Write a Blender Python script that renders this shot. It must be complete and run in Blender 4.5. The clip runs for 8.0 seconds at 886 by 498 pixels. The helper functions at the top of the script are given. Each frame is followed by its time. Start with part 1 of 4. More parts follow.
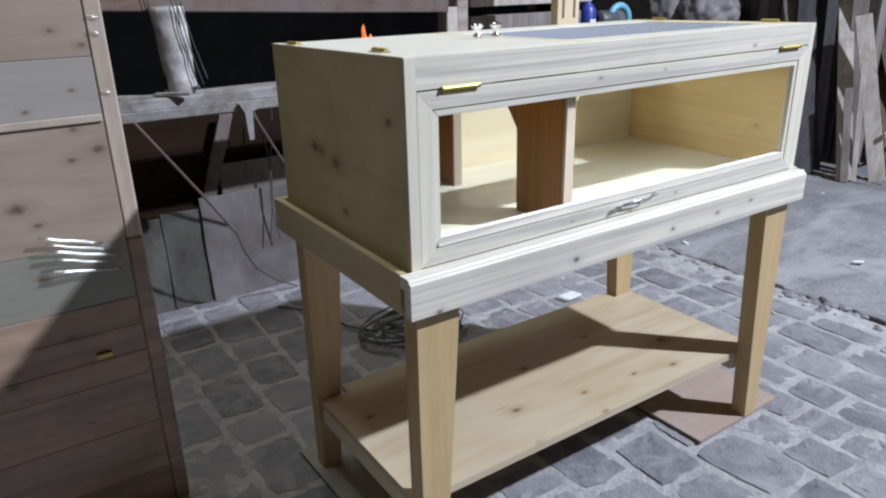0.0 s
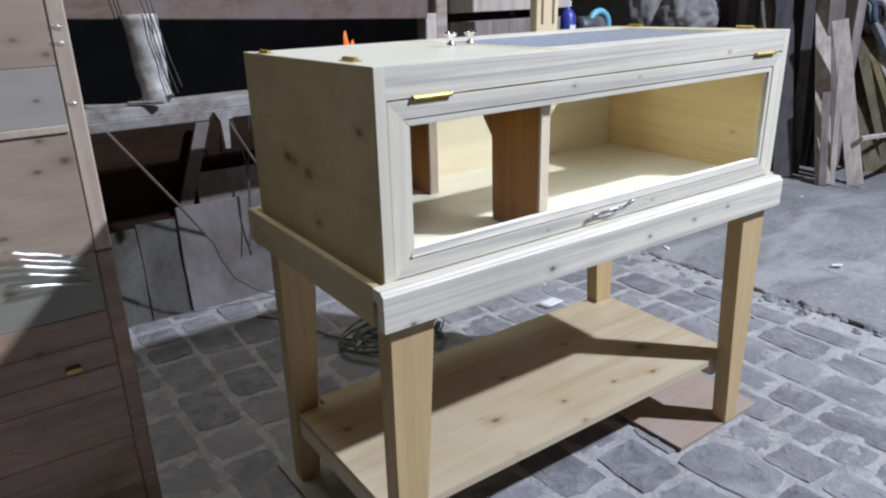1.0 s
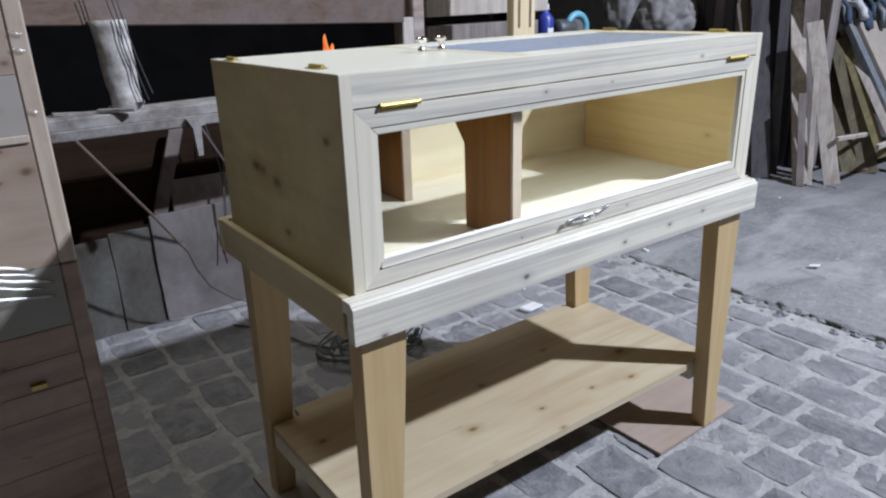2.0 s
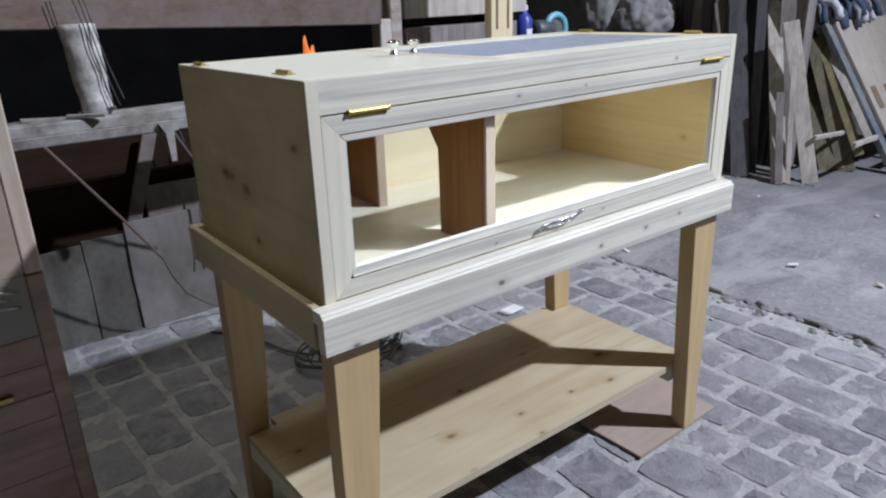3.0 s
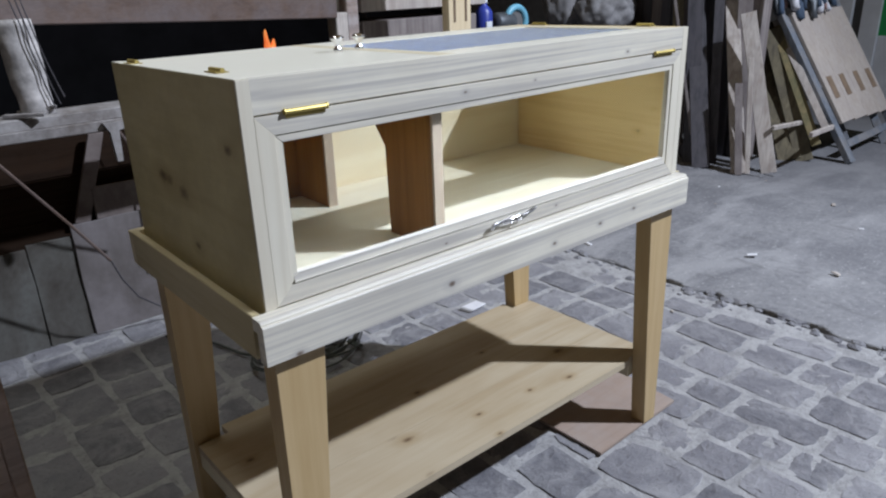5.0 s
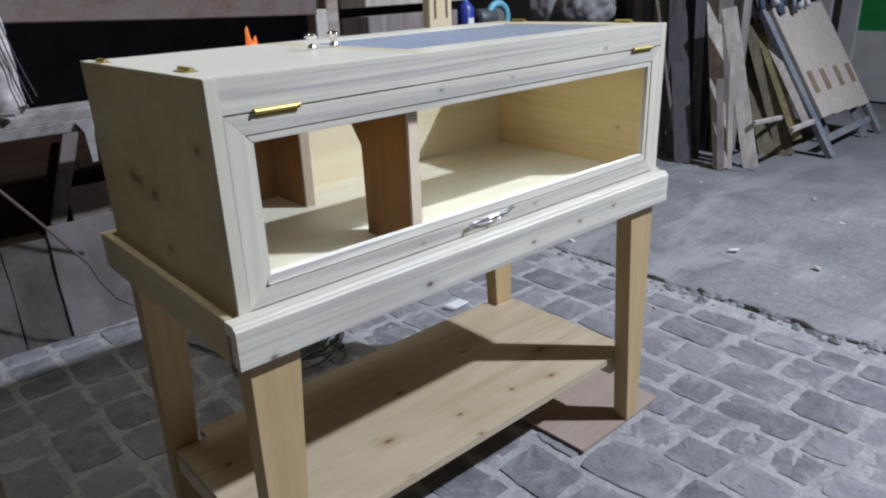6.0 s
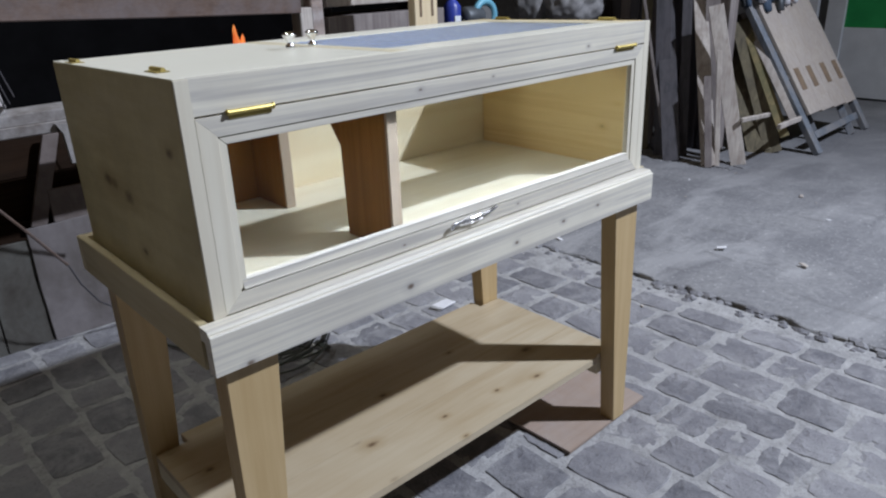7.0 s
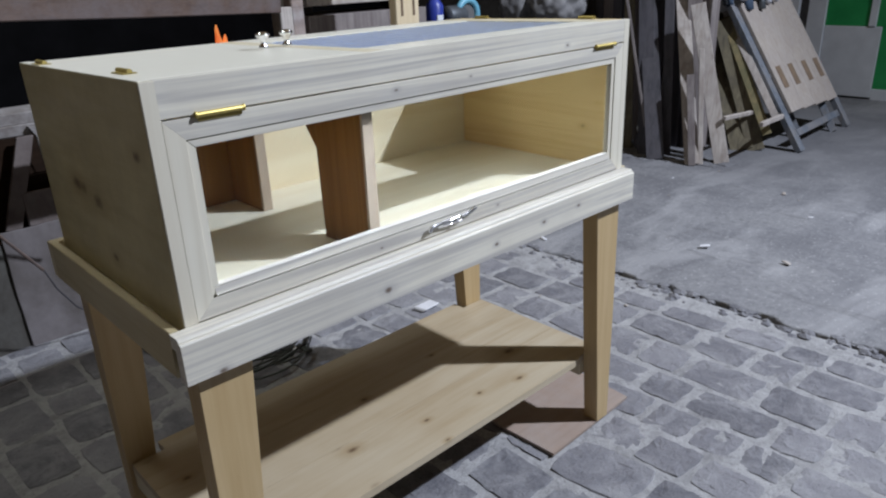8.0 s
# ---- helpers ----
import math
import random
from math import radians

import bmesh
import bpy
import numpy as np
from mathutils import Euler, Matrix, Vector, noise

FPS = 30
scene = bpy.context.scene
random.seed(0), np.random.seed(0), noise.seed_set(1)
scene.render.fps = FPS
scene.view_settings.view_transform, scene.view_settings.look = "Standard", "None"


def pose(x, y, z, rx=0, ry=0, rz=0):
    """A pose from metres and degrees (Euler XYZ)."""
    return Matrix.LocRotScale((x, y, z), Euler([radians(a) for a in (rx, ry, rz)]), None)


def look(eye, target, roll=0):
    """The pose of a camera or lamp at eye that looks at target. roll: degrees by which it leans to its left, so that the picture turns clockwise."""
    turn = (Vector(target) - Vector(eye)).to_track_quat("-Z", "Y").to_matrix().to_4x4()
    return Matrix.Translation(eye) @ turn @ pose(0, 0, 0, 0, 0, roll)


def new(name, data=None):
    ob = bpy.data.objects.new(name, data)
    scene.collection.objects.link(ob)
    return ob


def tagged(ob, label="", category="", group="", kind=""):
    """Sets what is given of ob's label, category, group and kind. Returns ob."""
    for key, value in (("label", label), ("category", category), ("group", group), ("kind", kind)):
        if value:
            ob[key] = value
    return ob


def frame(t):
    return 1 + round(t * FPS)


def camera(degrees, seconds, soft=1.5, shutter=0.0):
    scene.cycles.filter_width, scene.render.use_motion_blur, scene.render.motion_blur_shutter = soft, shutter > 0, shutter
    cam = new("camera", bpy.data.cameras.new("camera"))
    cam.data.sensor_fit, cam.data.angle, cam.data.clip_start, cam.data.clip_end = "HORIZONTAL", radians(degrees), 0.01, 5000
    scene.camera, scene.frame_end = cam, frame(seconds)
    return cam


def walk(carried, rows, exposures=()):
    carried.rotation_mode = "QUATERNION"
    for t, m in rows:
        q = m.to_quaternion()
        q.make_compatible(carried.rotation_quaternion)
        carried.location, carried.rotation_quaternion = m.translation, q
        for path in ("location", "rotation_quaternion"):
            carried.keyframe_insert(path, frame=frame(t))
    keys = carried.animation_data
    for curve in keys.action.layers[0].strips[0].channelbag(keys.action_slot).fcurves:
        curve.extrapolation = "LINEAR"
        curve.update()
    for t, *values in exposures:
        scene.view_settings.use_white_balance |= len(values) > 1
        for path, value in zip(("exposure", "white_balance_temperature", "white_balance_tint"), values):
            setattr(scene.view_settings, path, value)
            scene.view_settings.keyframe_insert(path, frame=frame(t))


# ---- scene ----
cam = camera(64.2, 8.0, soft=2.2)
PATH = [
    (0, (0.067, 0.09, 1.252), (1.098, 1.648, 0.536), -1.3),
    (0.5, (0.082, 0.093, 1.254), (1.128, 1.641, 0.542), -1.4),
    (1, (0.097, 0.094, 1.256), (1.163, 1.632, 0.552), -1.4),
    (1.5, (0.114, 0.096, 1.258), (1.198, 1.623, 0.556), -1.5),
    (3, (0.162, 0.103, 1.265), (1.299, 1.592, 0.565), -1.8),
    (3.5, (0.177, 0.103, 1.267), (1.326, 1.579, 0.557), -1.9),
    (4, (0.191, 0.103, 1.265), (1.361, 1.562, 0.556), -1.9),
    (4.5, (0.207, 0.105, 1.265), (1.391, 1.551, 0.552), -1.9),
    (6, (0.245, 0.108, 1.265), (1.467, 1.512, 0.534), -2.1),
    (6.5, (0.259, 0.107, 1.264), (1.492, 1.503, 0.533), -2.1),
    (7, (0.273, 0.108, 1.264), (1.511, 1.495, 0.527), -2.2),
    (7.5, (0.288, 0.108, 1.264), (1.536, 1.484, 0.524), -2.3),
    (8, (0.3, 0.111, 1.262), (1.563, 1.473, 0.522), -2.3),
]
walk(cam, [(t, look(eye, target, roll)) for t, eye, target, roll in PATH], [(0, 0.13), (1.5, 0.04), (4.5, -0.15), (8, -0.30)])

# ---- light: night in an open workshop, one flood lamp high on the right, an added fill lamp out of view ----
world = bpy.data.worlds.new("night")
scene.world = world
world.use_nodes = True
world.node_tree.nodes["Background"].inputs[0].default_value = (1.0, 0.70, 0.36, 1)
world.node_tree.nodes["Background"].inputs[1].default_value = 0.130


def lamp(name, kind, power, colour, m, size):
    data = bpy.data.lights.new(name, kind)
    data.energy, data.color = power, colour
    if kind == "AREA":
        data.shape, data.size, data.size_y = "RECTANGLE", size[0], size[1]
    else:
        data.shadow_soft_size = size
    if kind == "SPOT":
        data.spot_size, data.spot_blend = radians(117), 1.0
    ob = new(name, data)
    ob.matrix_world = m
    return ob


lamp("flood_light", "SPOT", 3000, (0.89, 0.975, 1.16), look((4.98, -2.36, 5.5), (1.80, 1.20, 0.65)), 0.10)
# Unseen fill lamp, added to brighten the ground and the box from behind.
lamp("tube_light", "AREA", 17, (0.90, 0.97, 1.0), look((0.62, 2.15, 3.0), (1.0, 1.75, 0.0)), (1.2, 0.10))


# ---- materials ----
class Nodes:
    """Short hand for a node material."""

    def __init__(self, name, rough=0.6, metal=0.0):
        self.mat = bpy.data.materials.new(name)
        self.mat.use_nodes = True
        self.tree = self.mat.node_tree
        self.bsdf = self.tree.nodes["Principled BSDF"]
        self.set("Roughness", rough)
        self.set("Metallic", metal)

    def set(self, key, value):
        if isinstance(value, bpy.types.NodeSocket):
            self.tree.links.new(value, self.bsdf.inputs[key])
        else:
            self.bsdf.inputs[key].default_value = value

    def add(self, kind, ins=(), **props):
        n = self.tree.nodes.new(kind)
        for k, v in props.items():
            setattr(n, k, v)
        for k, v in dict(ins).items():
            if isinstance(v, bpy.types.NodeSocket):
                self.tree.links.new(v, n.inputs[k])
            else:
                n.inputs[k].default_value = v
        return n

    def place(self, scale, jitter=True):
        pos = self.add("ShaderNodeNewGeometry").outputs["Position"]
        if jitter:
            r = self.add("ShaderNodeObjectInfo").outputs["Random"]
            off = self.add("ShaderNodeVectorMath", {0: (7.0, 5.0, 9.0)}, operation="SCALE")
            self.tree.links.new(r, off.inputs["Scale"])
            pos = self.add("ShaderNodeVectorMath", {0: pos, 1: off.outputs[0]}, operation="ADD").outputs[0]
        return self.add("ShaderNodeVectorMath", {0: pos, 1: scale}, operation="MULTIPLY").outputs[0]

    def noise(self, vec, scale, detail=5, rough=0.55, distort=0.0):
        return self.add("ShaderNodeTexNoise", {"Vector": vec, "Scale": scale, "Detail": detail, "Roughness": rough, "Distortion": distort}).outputs["Fac"]

    def ramp(self, fac, stops):
        n = self.add("ShaderNodeValToRGB", {"Fac": fac})
        r = n.color_ramp
        while len(r.elements) < len(stops):
            r.elements.new(0.5)
        for e, (p, c) in zip(r.elements, stops):
            e.position = p
            e.color = (*c, 1) if isinstance(c, tuple) else (c, c, c, 1)
        return n.outputs[0]

    def mix(self, fac, a, b, blend="MIX"):
        n = self.add("ShaderNodeMix", {}, data_type="RGBA", blend_type=blend)
        for i, v in ((0, fac), (6, a), (7, b)):
            if isinstance(v, bpy.types.NodeSocket):
                self.tree.links.new(v, n.inputs[i])
            else:
                n.inputs[i].default_value = (*v, 1) if isinstance(v, tuple) else v
        return n.outputs[2]

    def bump(self, height, strength, distance=0.002):
        b = self.add("ShaderNodeBump", {"Height": height, "Strength": strength, "Distance": distance})
        self.set("Normal", b.outputs[0])


def wood(name, light, dark, axis, knots=(), rough=0.45, width=20.0, streak=0.5, coat=0.0, dirt=0.0, dirt_colour=(0.12, 0.11, 0.11), spots=0.0, relief=0.12):
    """Sawn timber with its grain along an axis. knots: (x, y, z, radius) in the world."""
    n = Nodes(name, rough)
    grain = [width, width, width]
    grain[axis] = 0.8
    vec = n.place(tuple(grain))
    bands = n.noise(vec, 1.5, 4, 0.5, 1.2)
    fine = n.noise(vec, 9.0, 3, 0.6)
    fac = n.add("ShaderNodeMath", {0: fine, 1: 0.22, 2: -0.11}, operation="MULTIPLY_ADD").outputs[0]
    fac = n.add("ShaderNodeMath", {0: bands, 1: fac}, operation="ADD").outputs[0]
    col = n.ramp(fac, [(0.36, light), (0.5, tuple(a + (b - a) * streak * 0.4 for a, b in zip(light, dark))), (0.66, tuple(a + (b - a) * streak for a, b in zip(light, dark)))])
    big = n.noise(n.place((1, 1, 1)), 3.2, 3)
    col = n.mix(n.ramp(big, [(0.4, 0.0), (0.75, 0.35)]), col, dark)
    if spots:
        knot = [6.5, 6.5, 6.5]
        knot[axis] = 3.6
        at = n.place(tuple(knot))
        cell = n.add("ShaderNodeTexVoronoi", {"Vector": at, "Scale": 1.0}).outputs["Distance"]
        size = n.noise(at, 9.0, 2)
        cell = n.add("ShaderNodeMath", {0: size, 1: 0.10, 2: cell}, operation="MULTIPLY_ADD").outputs[0]
        col = n.mix(n.ramp(cell, [(0.07, 0.5 * spots), (0.24, 0.0)]), col, dark)
        col = n.mix(n.ramp(cell, [(0.055, spots), (0.11, 0.0)]), col, (0.13, 0.075, 0.045))
    pos = n.add("ShaderNodeNewGeometry").outputs["Position"]
    warp = n.noise(pos, 60.0, 2)
    for x, y, z, r in knots:
        squash = [1.0, 1.0, 1.0]
        squash[axis] = 0.6
        d = n.add("ShaderNodeVectorMath", {0: pos, 1: (x, y, z)}, operation="SUBTRACT").outputs[0]
        d = n.add("ShaderNodeVectorMath", {0: d, 1: tuple(squash)}, operation="MULTIPLY").outputs[0]
        d = n.add("ShaderNodeVectorMath", {0: d}, operation="LENGTH").outputs["Value"]
        d = n.add("ShaderNodeMath", {0: warp, 1: r * 0.9, 2: d}, operation="MULTIPLY_ADD").outputs[0]
        halo = n.add("ShaderNodeMapRange", {"Value": d, "From Min": r * 1.0, "From Max": r * 3.2, "To Min": 0.55, "To Max": 0.0}).outputs[0]
        core = n.add("ShaderNodeMapRange", {"Value": d, "From Min": r * 0.7, "From Max": r * 1.5, "To Min": 0.85, "To Max": 0.0}).outputs[0]
        col = n.mix(halo, col, dark)
        col = n.mix(core, col, (0.10, 0.055, 0.03))
    if dirt:
        grime = n.noise(n.place((1, 1, 1)), 7.0, 6, 0.7)
        col = n.mix(n.ramp(grime, [(0.38, 0.0), (0.68, dirt)]), col, dirt_colour)
    n.set("Base Color", col)
    if coat:
        n.set("Coat Weight", coat)
        n.set("Coat Roughness", 0.12)
    if relief:
        n.set("Roughness", n.ramp(fine, [(0.3, rough - 0.08), (0.7, rough + 0.12)]))
        n.bump(fac, relief, 0.001)
    return n.mat


def plain(name, colour, rough=0.5, metal=0.0, vary=0.25, scale=25.0, bump=0.0):
    n = Nodes(name, rough, metal)
    f = n.noise(n.place((1, 1, 1)), scale, 5, 0.6)
    dark = tuple(c * (1 - vary) for c in colour)
    light = tuple(min(1.0, c * (1 + vary)) for c in colour)
    n.set("Base Color", n.ramp(f, [(0.3, dark), (0.7, light)]))
    n.set("Roughness", n.ramp(f, [(0.3, max(0.03, rough - 0.06)), (0.7, min(1.0, rough + 0.1))]))
    if bump:
        n.bump(f, bump, 0.003)
    return n.mat


PINE_L, PINE_D = (0.72, 0.66, 0.49), (0.48, 0.38, 0.22)
pine_x = wood("pine_along", PINE_L, PINE_D, 0, streak=0.55, spots=0.5)
pine_rail = wood("pine_rail", (0.79, 0.75, 0.63), (0.38, 0.365, 0.355), 0, streak=0.68, width=36.0, dirt=0.15, dirt_colour=(0.44, 0.37, 0.27), knots=[(1.118, 1.0995, 1.061, 0.0036), (1.62, 1.1, 1.091, 0.0034), (1.31, 1.0995, 1.062, 0.0022), (1.06, 1.0995, 0.774, 0.0026), (1.385, 1.0995, 0.778, 0.0030), (1.04, 1.063, 0.705, 0.0065), (1.50, 1.063, 0.715, 0.0045), (1.63, 1.063, 0.722, 0.004), (0.70, 1.063, 0.684, 0.005), (1.34, 1.063, 0.708, 0.004)])
# Paler pine for the lids: glare on the top is put into the colour.
pine_lid_glare = wood("pine_lid_glare", (0.83, 0.81, 0.70), (0.76, 0.73, 0.61), 0, streak=0.12, rough=0.30, width=4.0, relief=0.0)
pine_y = wood("pine_deep", PINE_L, PINE_D, 1, streak=0.45)
pine_stile = wood("pine_stile", (0.77, 0.73, 0.61), (0.60, 0.54, 0.42), 2, streak=0.45, width=26.0)
# Left side of the box: its shade is put into a darker pine.
pine_side_shaded = wood("pine_side_shaded", (0.58, 0.51, 0.29), (0.36, 0.275, 0.13), 1, streak=0.4, width=5.0, dirt=0.6, dirt_colour=(0.36, 0.305, 0.165),
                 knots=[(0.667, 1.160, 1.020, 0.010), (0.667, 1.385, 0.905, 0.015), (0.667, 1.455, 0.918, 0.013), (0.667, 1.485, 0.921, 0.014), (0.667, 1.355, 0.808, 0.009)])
# Left apron: the same shade darkened into the colour.
pine_apron_shaded = wood("pine_apron_shaded", (0.52, 0.445, 0.27), (0.34, 0.26, 0.13), 1, streak=0.35, width=9.0)
pine_floor = wood("pine_floor", (0.87, 0.83, 0.67), (0.70, 0.60, 0.40), 0, streak=0.4, spots=0.2, width=9.0)
pine_shelf = wood("pine_shelf", (0.53, 0.45, 0.32), (0.33, 0.22, 0.10), 0, streak=0.45, spots=0.3, width=8.0,
                  knots=[(1.257, 1.227, 0.222, 0.006), (1.06, 1.268, 0.222, 0.011), (1.434, 1.215, 0.222, 0.006), (1.561, 1.186, 0.222, 0.008), (1.649, 1.303, 0.222, 0.013), (1.205, 1.414, 0.222, 0.008), (1.478, 1.451, 0.222, 0.006), (1.239, 1.134, 0.222, 0.005), (0.741, 1.459, 0.222, 0.008)])
pine_in = wood("pine_inner", (0.90, 0.82, 0.61), (0.64, 0.48, 0.24), 0, streak=0.4, spots=0.25, width=11.0)
pine_in_y = wood("pine_inner_deep", (0.88, 0.69, 0.35), (0.68, 0.46, 0.18), 1, streak=0.5, spots=0.2,
                 knots=[(1.85, 1.17, 0.922, 0.0035), (1.85, 1.215, 0.858, 0.0065), (1.85, 1.36, 0.85, 0.003)])
# Orange pine, with the shade inside the box darkened into it.
pine_warm_shaded = wood("pine_orange_shaded", (0.37, 0.17, 0.032), (0.21, 0.088, 0.015), 2, streak=0.55, spots=0.4)
# Strips added on the divider's front edges; the light there is in this colour.
pine_edge_lit = wood("pine_edge_lit", (0.52, 0.42, 0.32), (0.36, 0.26, 0.18), 2, streak=0.5)
pine_leg = wood("pine_leg", (0.565, 0.42, 0.225), (0.39, 0.25, 0.10), 2, streak=0.4)
brass = plain("brass", (0.50, 0.40, 0.14), 0.48, 1.0, 0.15, 90)
chrome = plain("chrome", (0.82, 0.82, 0.83), 0.12, 1.0, 0.06, 60)
steel = plain("galvanised_wire", (0.42, 0.52, 0.76), 0.45, 0.1, 0.15, 80)
zinc = plain("bright_zinc", (0.76, 0.83, 0.95), 0.4, 0.1, 0.15, 80)
plywood = wood("plywood", (0.36, 0.275, 0.22), (0.25, 0.18, 0.14), 0, streak=0.35, rough=0.7, dirt=0.35, dirt_colour=(0.40, 0.37, 0.35))
plywood_grey = wood("dusty_plywood", (0.30, 0.28, 0.25), (0.20, 0.18, 0.16), 0, streak=0.35, rough=0.75, dirt=0.4, dirt_colour=(0.44, 0.43, 0.42))
old_x = wood("old_timber", (0.34, 0.25, 0.20), (0.16, 0.11, 0.09), 0, streak=0.8, rough=0.8, dirt=0.8, dirt_colour=(0.42, 0.40, 0.40))
old_beam = wood("old_beam", (0.13, 0.085, 0.064), (0.065, 0.04, 0.03), 0, streak=0.6, rough=0.8, dirt=0.6, dirt_colour=(0.155, 0.135, 0.138))
dusty = wood("dusty_bench", (0.15, 0.13, 0.12), (0.065, 0.053, 0.046), 0, streak=0.7, rough=0.85, dirt=0.8, dirt_colour=(0.40, 0.39, 0.39))
# Boards under the ledge: the recess's dark is put into this near-black brown.
brown = wood("recess_dark_boards", (0.026, 0.014, 0.008), (0.013, 0.007, 0.004), 0, streak=0.8, rough=0.85, dirt=0.4, dirt_colour=(0.03, 0.021, 0.016))
grey_board = wood("grey_board", (0.27, 0.24, 0.225), (0.125, 0.10, 0.095), 2, streak=0.8, rough=0.85, dirt=0.6, dirt_colour=(0.14, 0.12, 0.12))
pale_board = wood("pale_board", (0.56, 0.515, 0.465), (0.28, 0.225, 0.19), 2, streak=0.7, rough=0.8, dirt=0.45, dirt_colour=(0.24, 0.21, 0.20))
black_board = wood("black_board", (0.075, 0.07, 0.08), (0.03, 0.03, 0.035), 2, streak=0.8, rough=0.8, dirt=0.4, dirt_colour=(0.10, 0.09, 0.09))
olive_board = wood("olive_board", (0.20, 0.17, 0.105), (0.08, 0.066, 0.04), 2, streak=0.8, rough=0.8, dirt=0.6, dirt_colour=(0.07, 0.06, 0.05))
moss_board = wood("moss_board", (0.27, 0.205, 0.10), (0.11, 0.10, 0.05), 2, streak=0.9, rough=0.85, dirt=0.7, dirt_colour=(0.10, 0.11, 0.055))
blue_paint = wood("worn_blue_paint", (0.145, 0.17, 0.205), (0.075, 0.085, 0.10), 2, streak=0.8, rough=0.65, dirt=0.7, dirt_colour=(0.22, 0.20, 0.185))
panel_wood = wood("film_panel_wood", (0.40, 0.325, 0.26), (0.25, 0.165, 0.115), 0, streak=0.5, width=9.0, rough=0.4, spots=0.0, coat=0.6, dirt=0.3, dirt_colour=(0.30, 0.26, 0.23),
                  knots=[(0.106, 1.722, 0.829, 0.013), (0.137, 1.722, 0.788, 0.006), (0.239, 1.722, 0.976, 0.006), (0.279, 1.722, 0.929, 0.010), (0.225, 1.722, 0.914, 0.006), (0.233, 1.722, 1.172, 0.006), (0.284, 1.722, 1.142, 0.006)])
panel_grey = wood("film_panel_grey", (0.375, 0.345, 0.315), (0.27, 0.235, 0.20), 0, streak=0.4, rough=0.4, width=9.0, coat=0.6, dirt=0.2, dirt_colour=(0.36, 0.35, 0.34), knots=[(0.25, 1.722, 1.055, 0.005), (0.16, 1.722, 1.02, 0.005)])
panel_green = wood("film_panel_green", (0.29, 0.285, 0.235), (0.18, 0.165, 0.125), 0, streak=0.45, rough=0.4, width=9.0, coat=0.6, dirt=0.3, dirt_colour=(0.24, 0.24, 0.22), knots=[(0.126, 1.722, 0.671, 0.012)])
new_post = wood("new_post_wood", (0.74, 0.62, 0.42), (0.52, 0.38, 0.2), 2, streak=0.4)
# Slots are strips laid on the face; this colour holds their shade.
slot_dark = plain("slot_shadow_wood", (0.16, 0.11, 0.07), 0.8)
white_paint = plain("white_paint", (0.74, 0.77, 0.80), 0.45, 0.0, 0.08, 6)
# Near-black for surfaces in the unlit yard; the dark is in the colour.
unlit_black = plain("unlit_black_surface", (0.008, 0.008, 0.009), 0.9, 0.0, 0.4, 3, 0.3)
for dull in (unlit_black, brown):
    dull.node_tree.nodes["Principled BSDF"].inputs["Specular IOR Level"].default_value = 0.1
stone_grey = plain("plaster", (0.13, 0.13, 0.13), 0.9, 0.0, 0.2, 9, 0.3)


def glass(name, tint, rough=0.02):
    n = Nodes(name, rough)
    n.set("Base Color", (*tint, 1))
    n.set("Transmission Weight", 1.0)
    n.set("IOR", 1.45)
    return n.mat


clear_glass = glass("clear_glass", (0.97, 1.0, 0.98))


def cobble_material():
    n = Nodes("cobble_stone", 0.8)
    pos = n.place((1, 1, 1), False)
    r = n.add("ShaderNodeObjectInfo").outputs["Random"]
    base = n.ramp(r, [(0.0, (0.12, 0.12, 0.135)), (0.5, (0.175, 0.173, 0.19)), (1.0, (0.25, 0.246, 0.262))])
    mott = n.noise(pos, 22.0, 6, 0.65, 0.4)
    base = n.mix(n.ramp(mott, [(0.35, 0.0), (0.7, 0.65)]), base, (0.26, 0.255, 0.265))
    dust = n.noise(pos, 7.5, 7, 0.72, 0.6)
    base = n.mix(n.ramp(dust, [(0.45, 0.0), (0.68, 0.8)]), base, (0.35, 0.347, 0.355))
    pits = n.noise(pos, 95.0, 4, 0.7)
    base = n.mix(n.ramp(pits, [(0.30, 0.55), (0.42, 0.0)]), base, (0.07, 0.07, 0.08))
    n.set("Base Color", base)
    rough_h = n.add("ShaderNodeMath", {0: mott, 1: pits}, operation="ADD").outputs[0]
    n.bump(rough_h, 0.65, 0.007)
    return n.mat


def mortar_material():
    n = Nodes("dusty_mortar", 0.9)
    pos = n.place((1, 1, 1), False)
    a = n.noise(pos, 11.0, 7, 0.7, 0.3)
    b = n.noise(pos, 70.0, 4, 0.7)
    col = n.ramp(a, [(0.3, (0.23, 0.227, 0.227)), (0.5, (0.37, 0.366, 0.365)), (0.72, (0.48, 0.474, 0.472))])
    col = n.mix(n.ramp(b, [(0.3, 0.6), (0.45, 0.0)]), col, (0.16, 0.155, 0.155))
    n.set("Base Color", col)
    h = n.add("ShaderNodeMath", {0: a, 1: b}, operation="ADD").outputs[0]
    n.bump(h, 0.8, 0.008)
    return n.mat


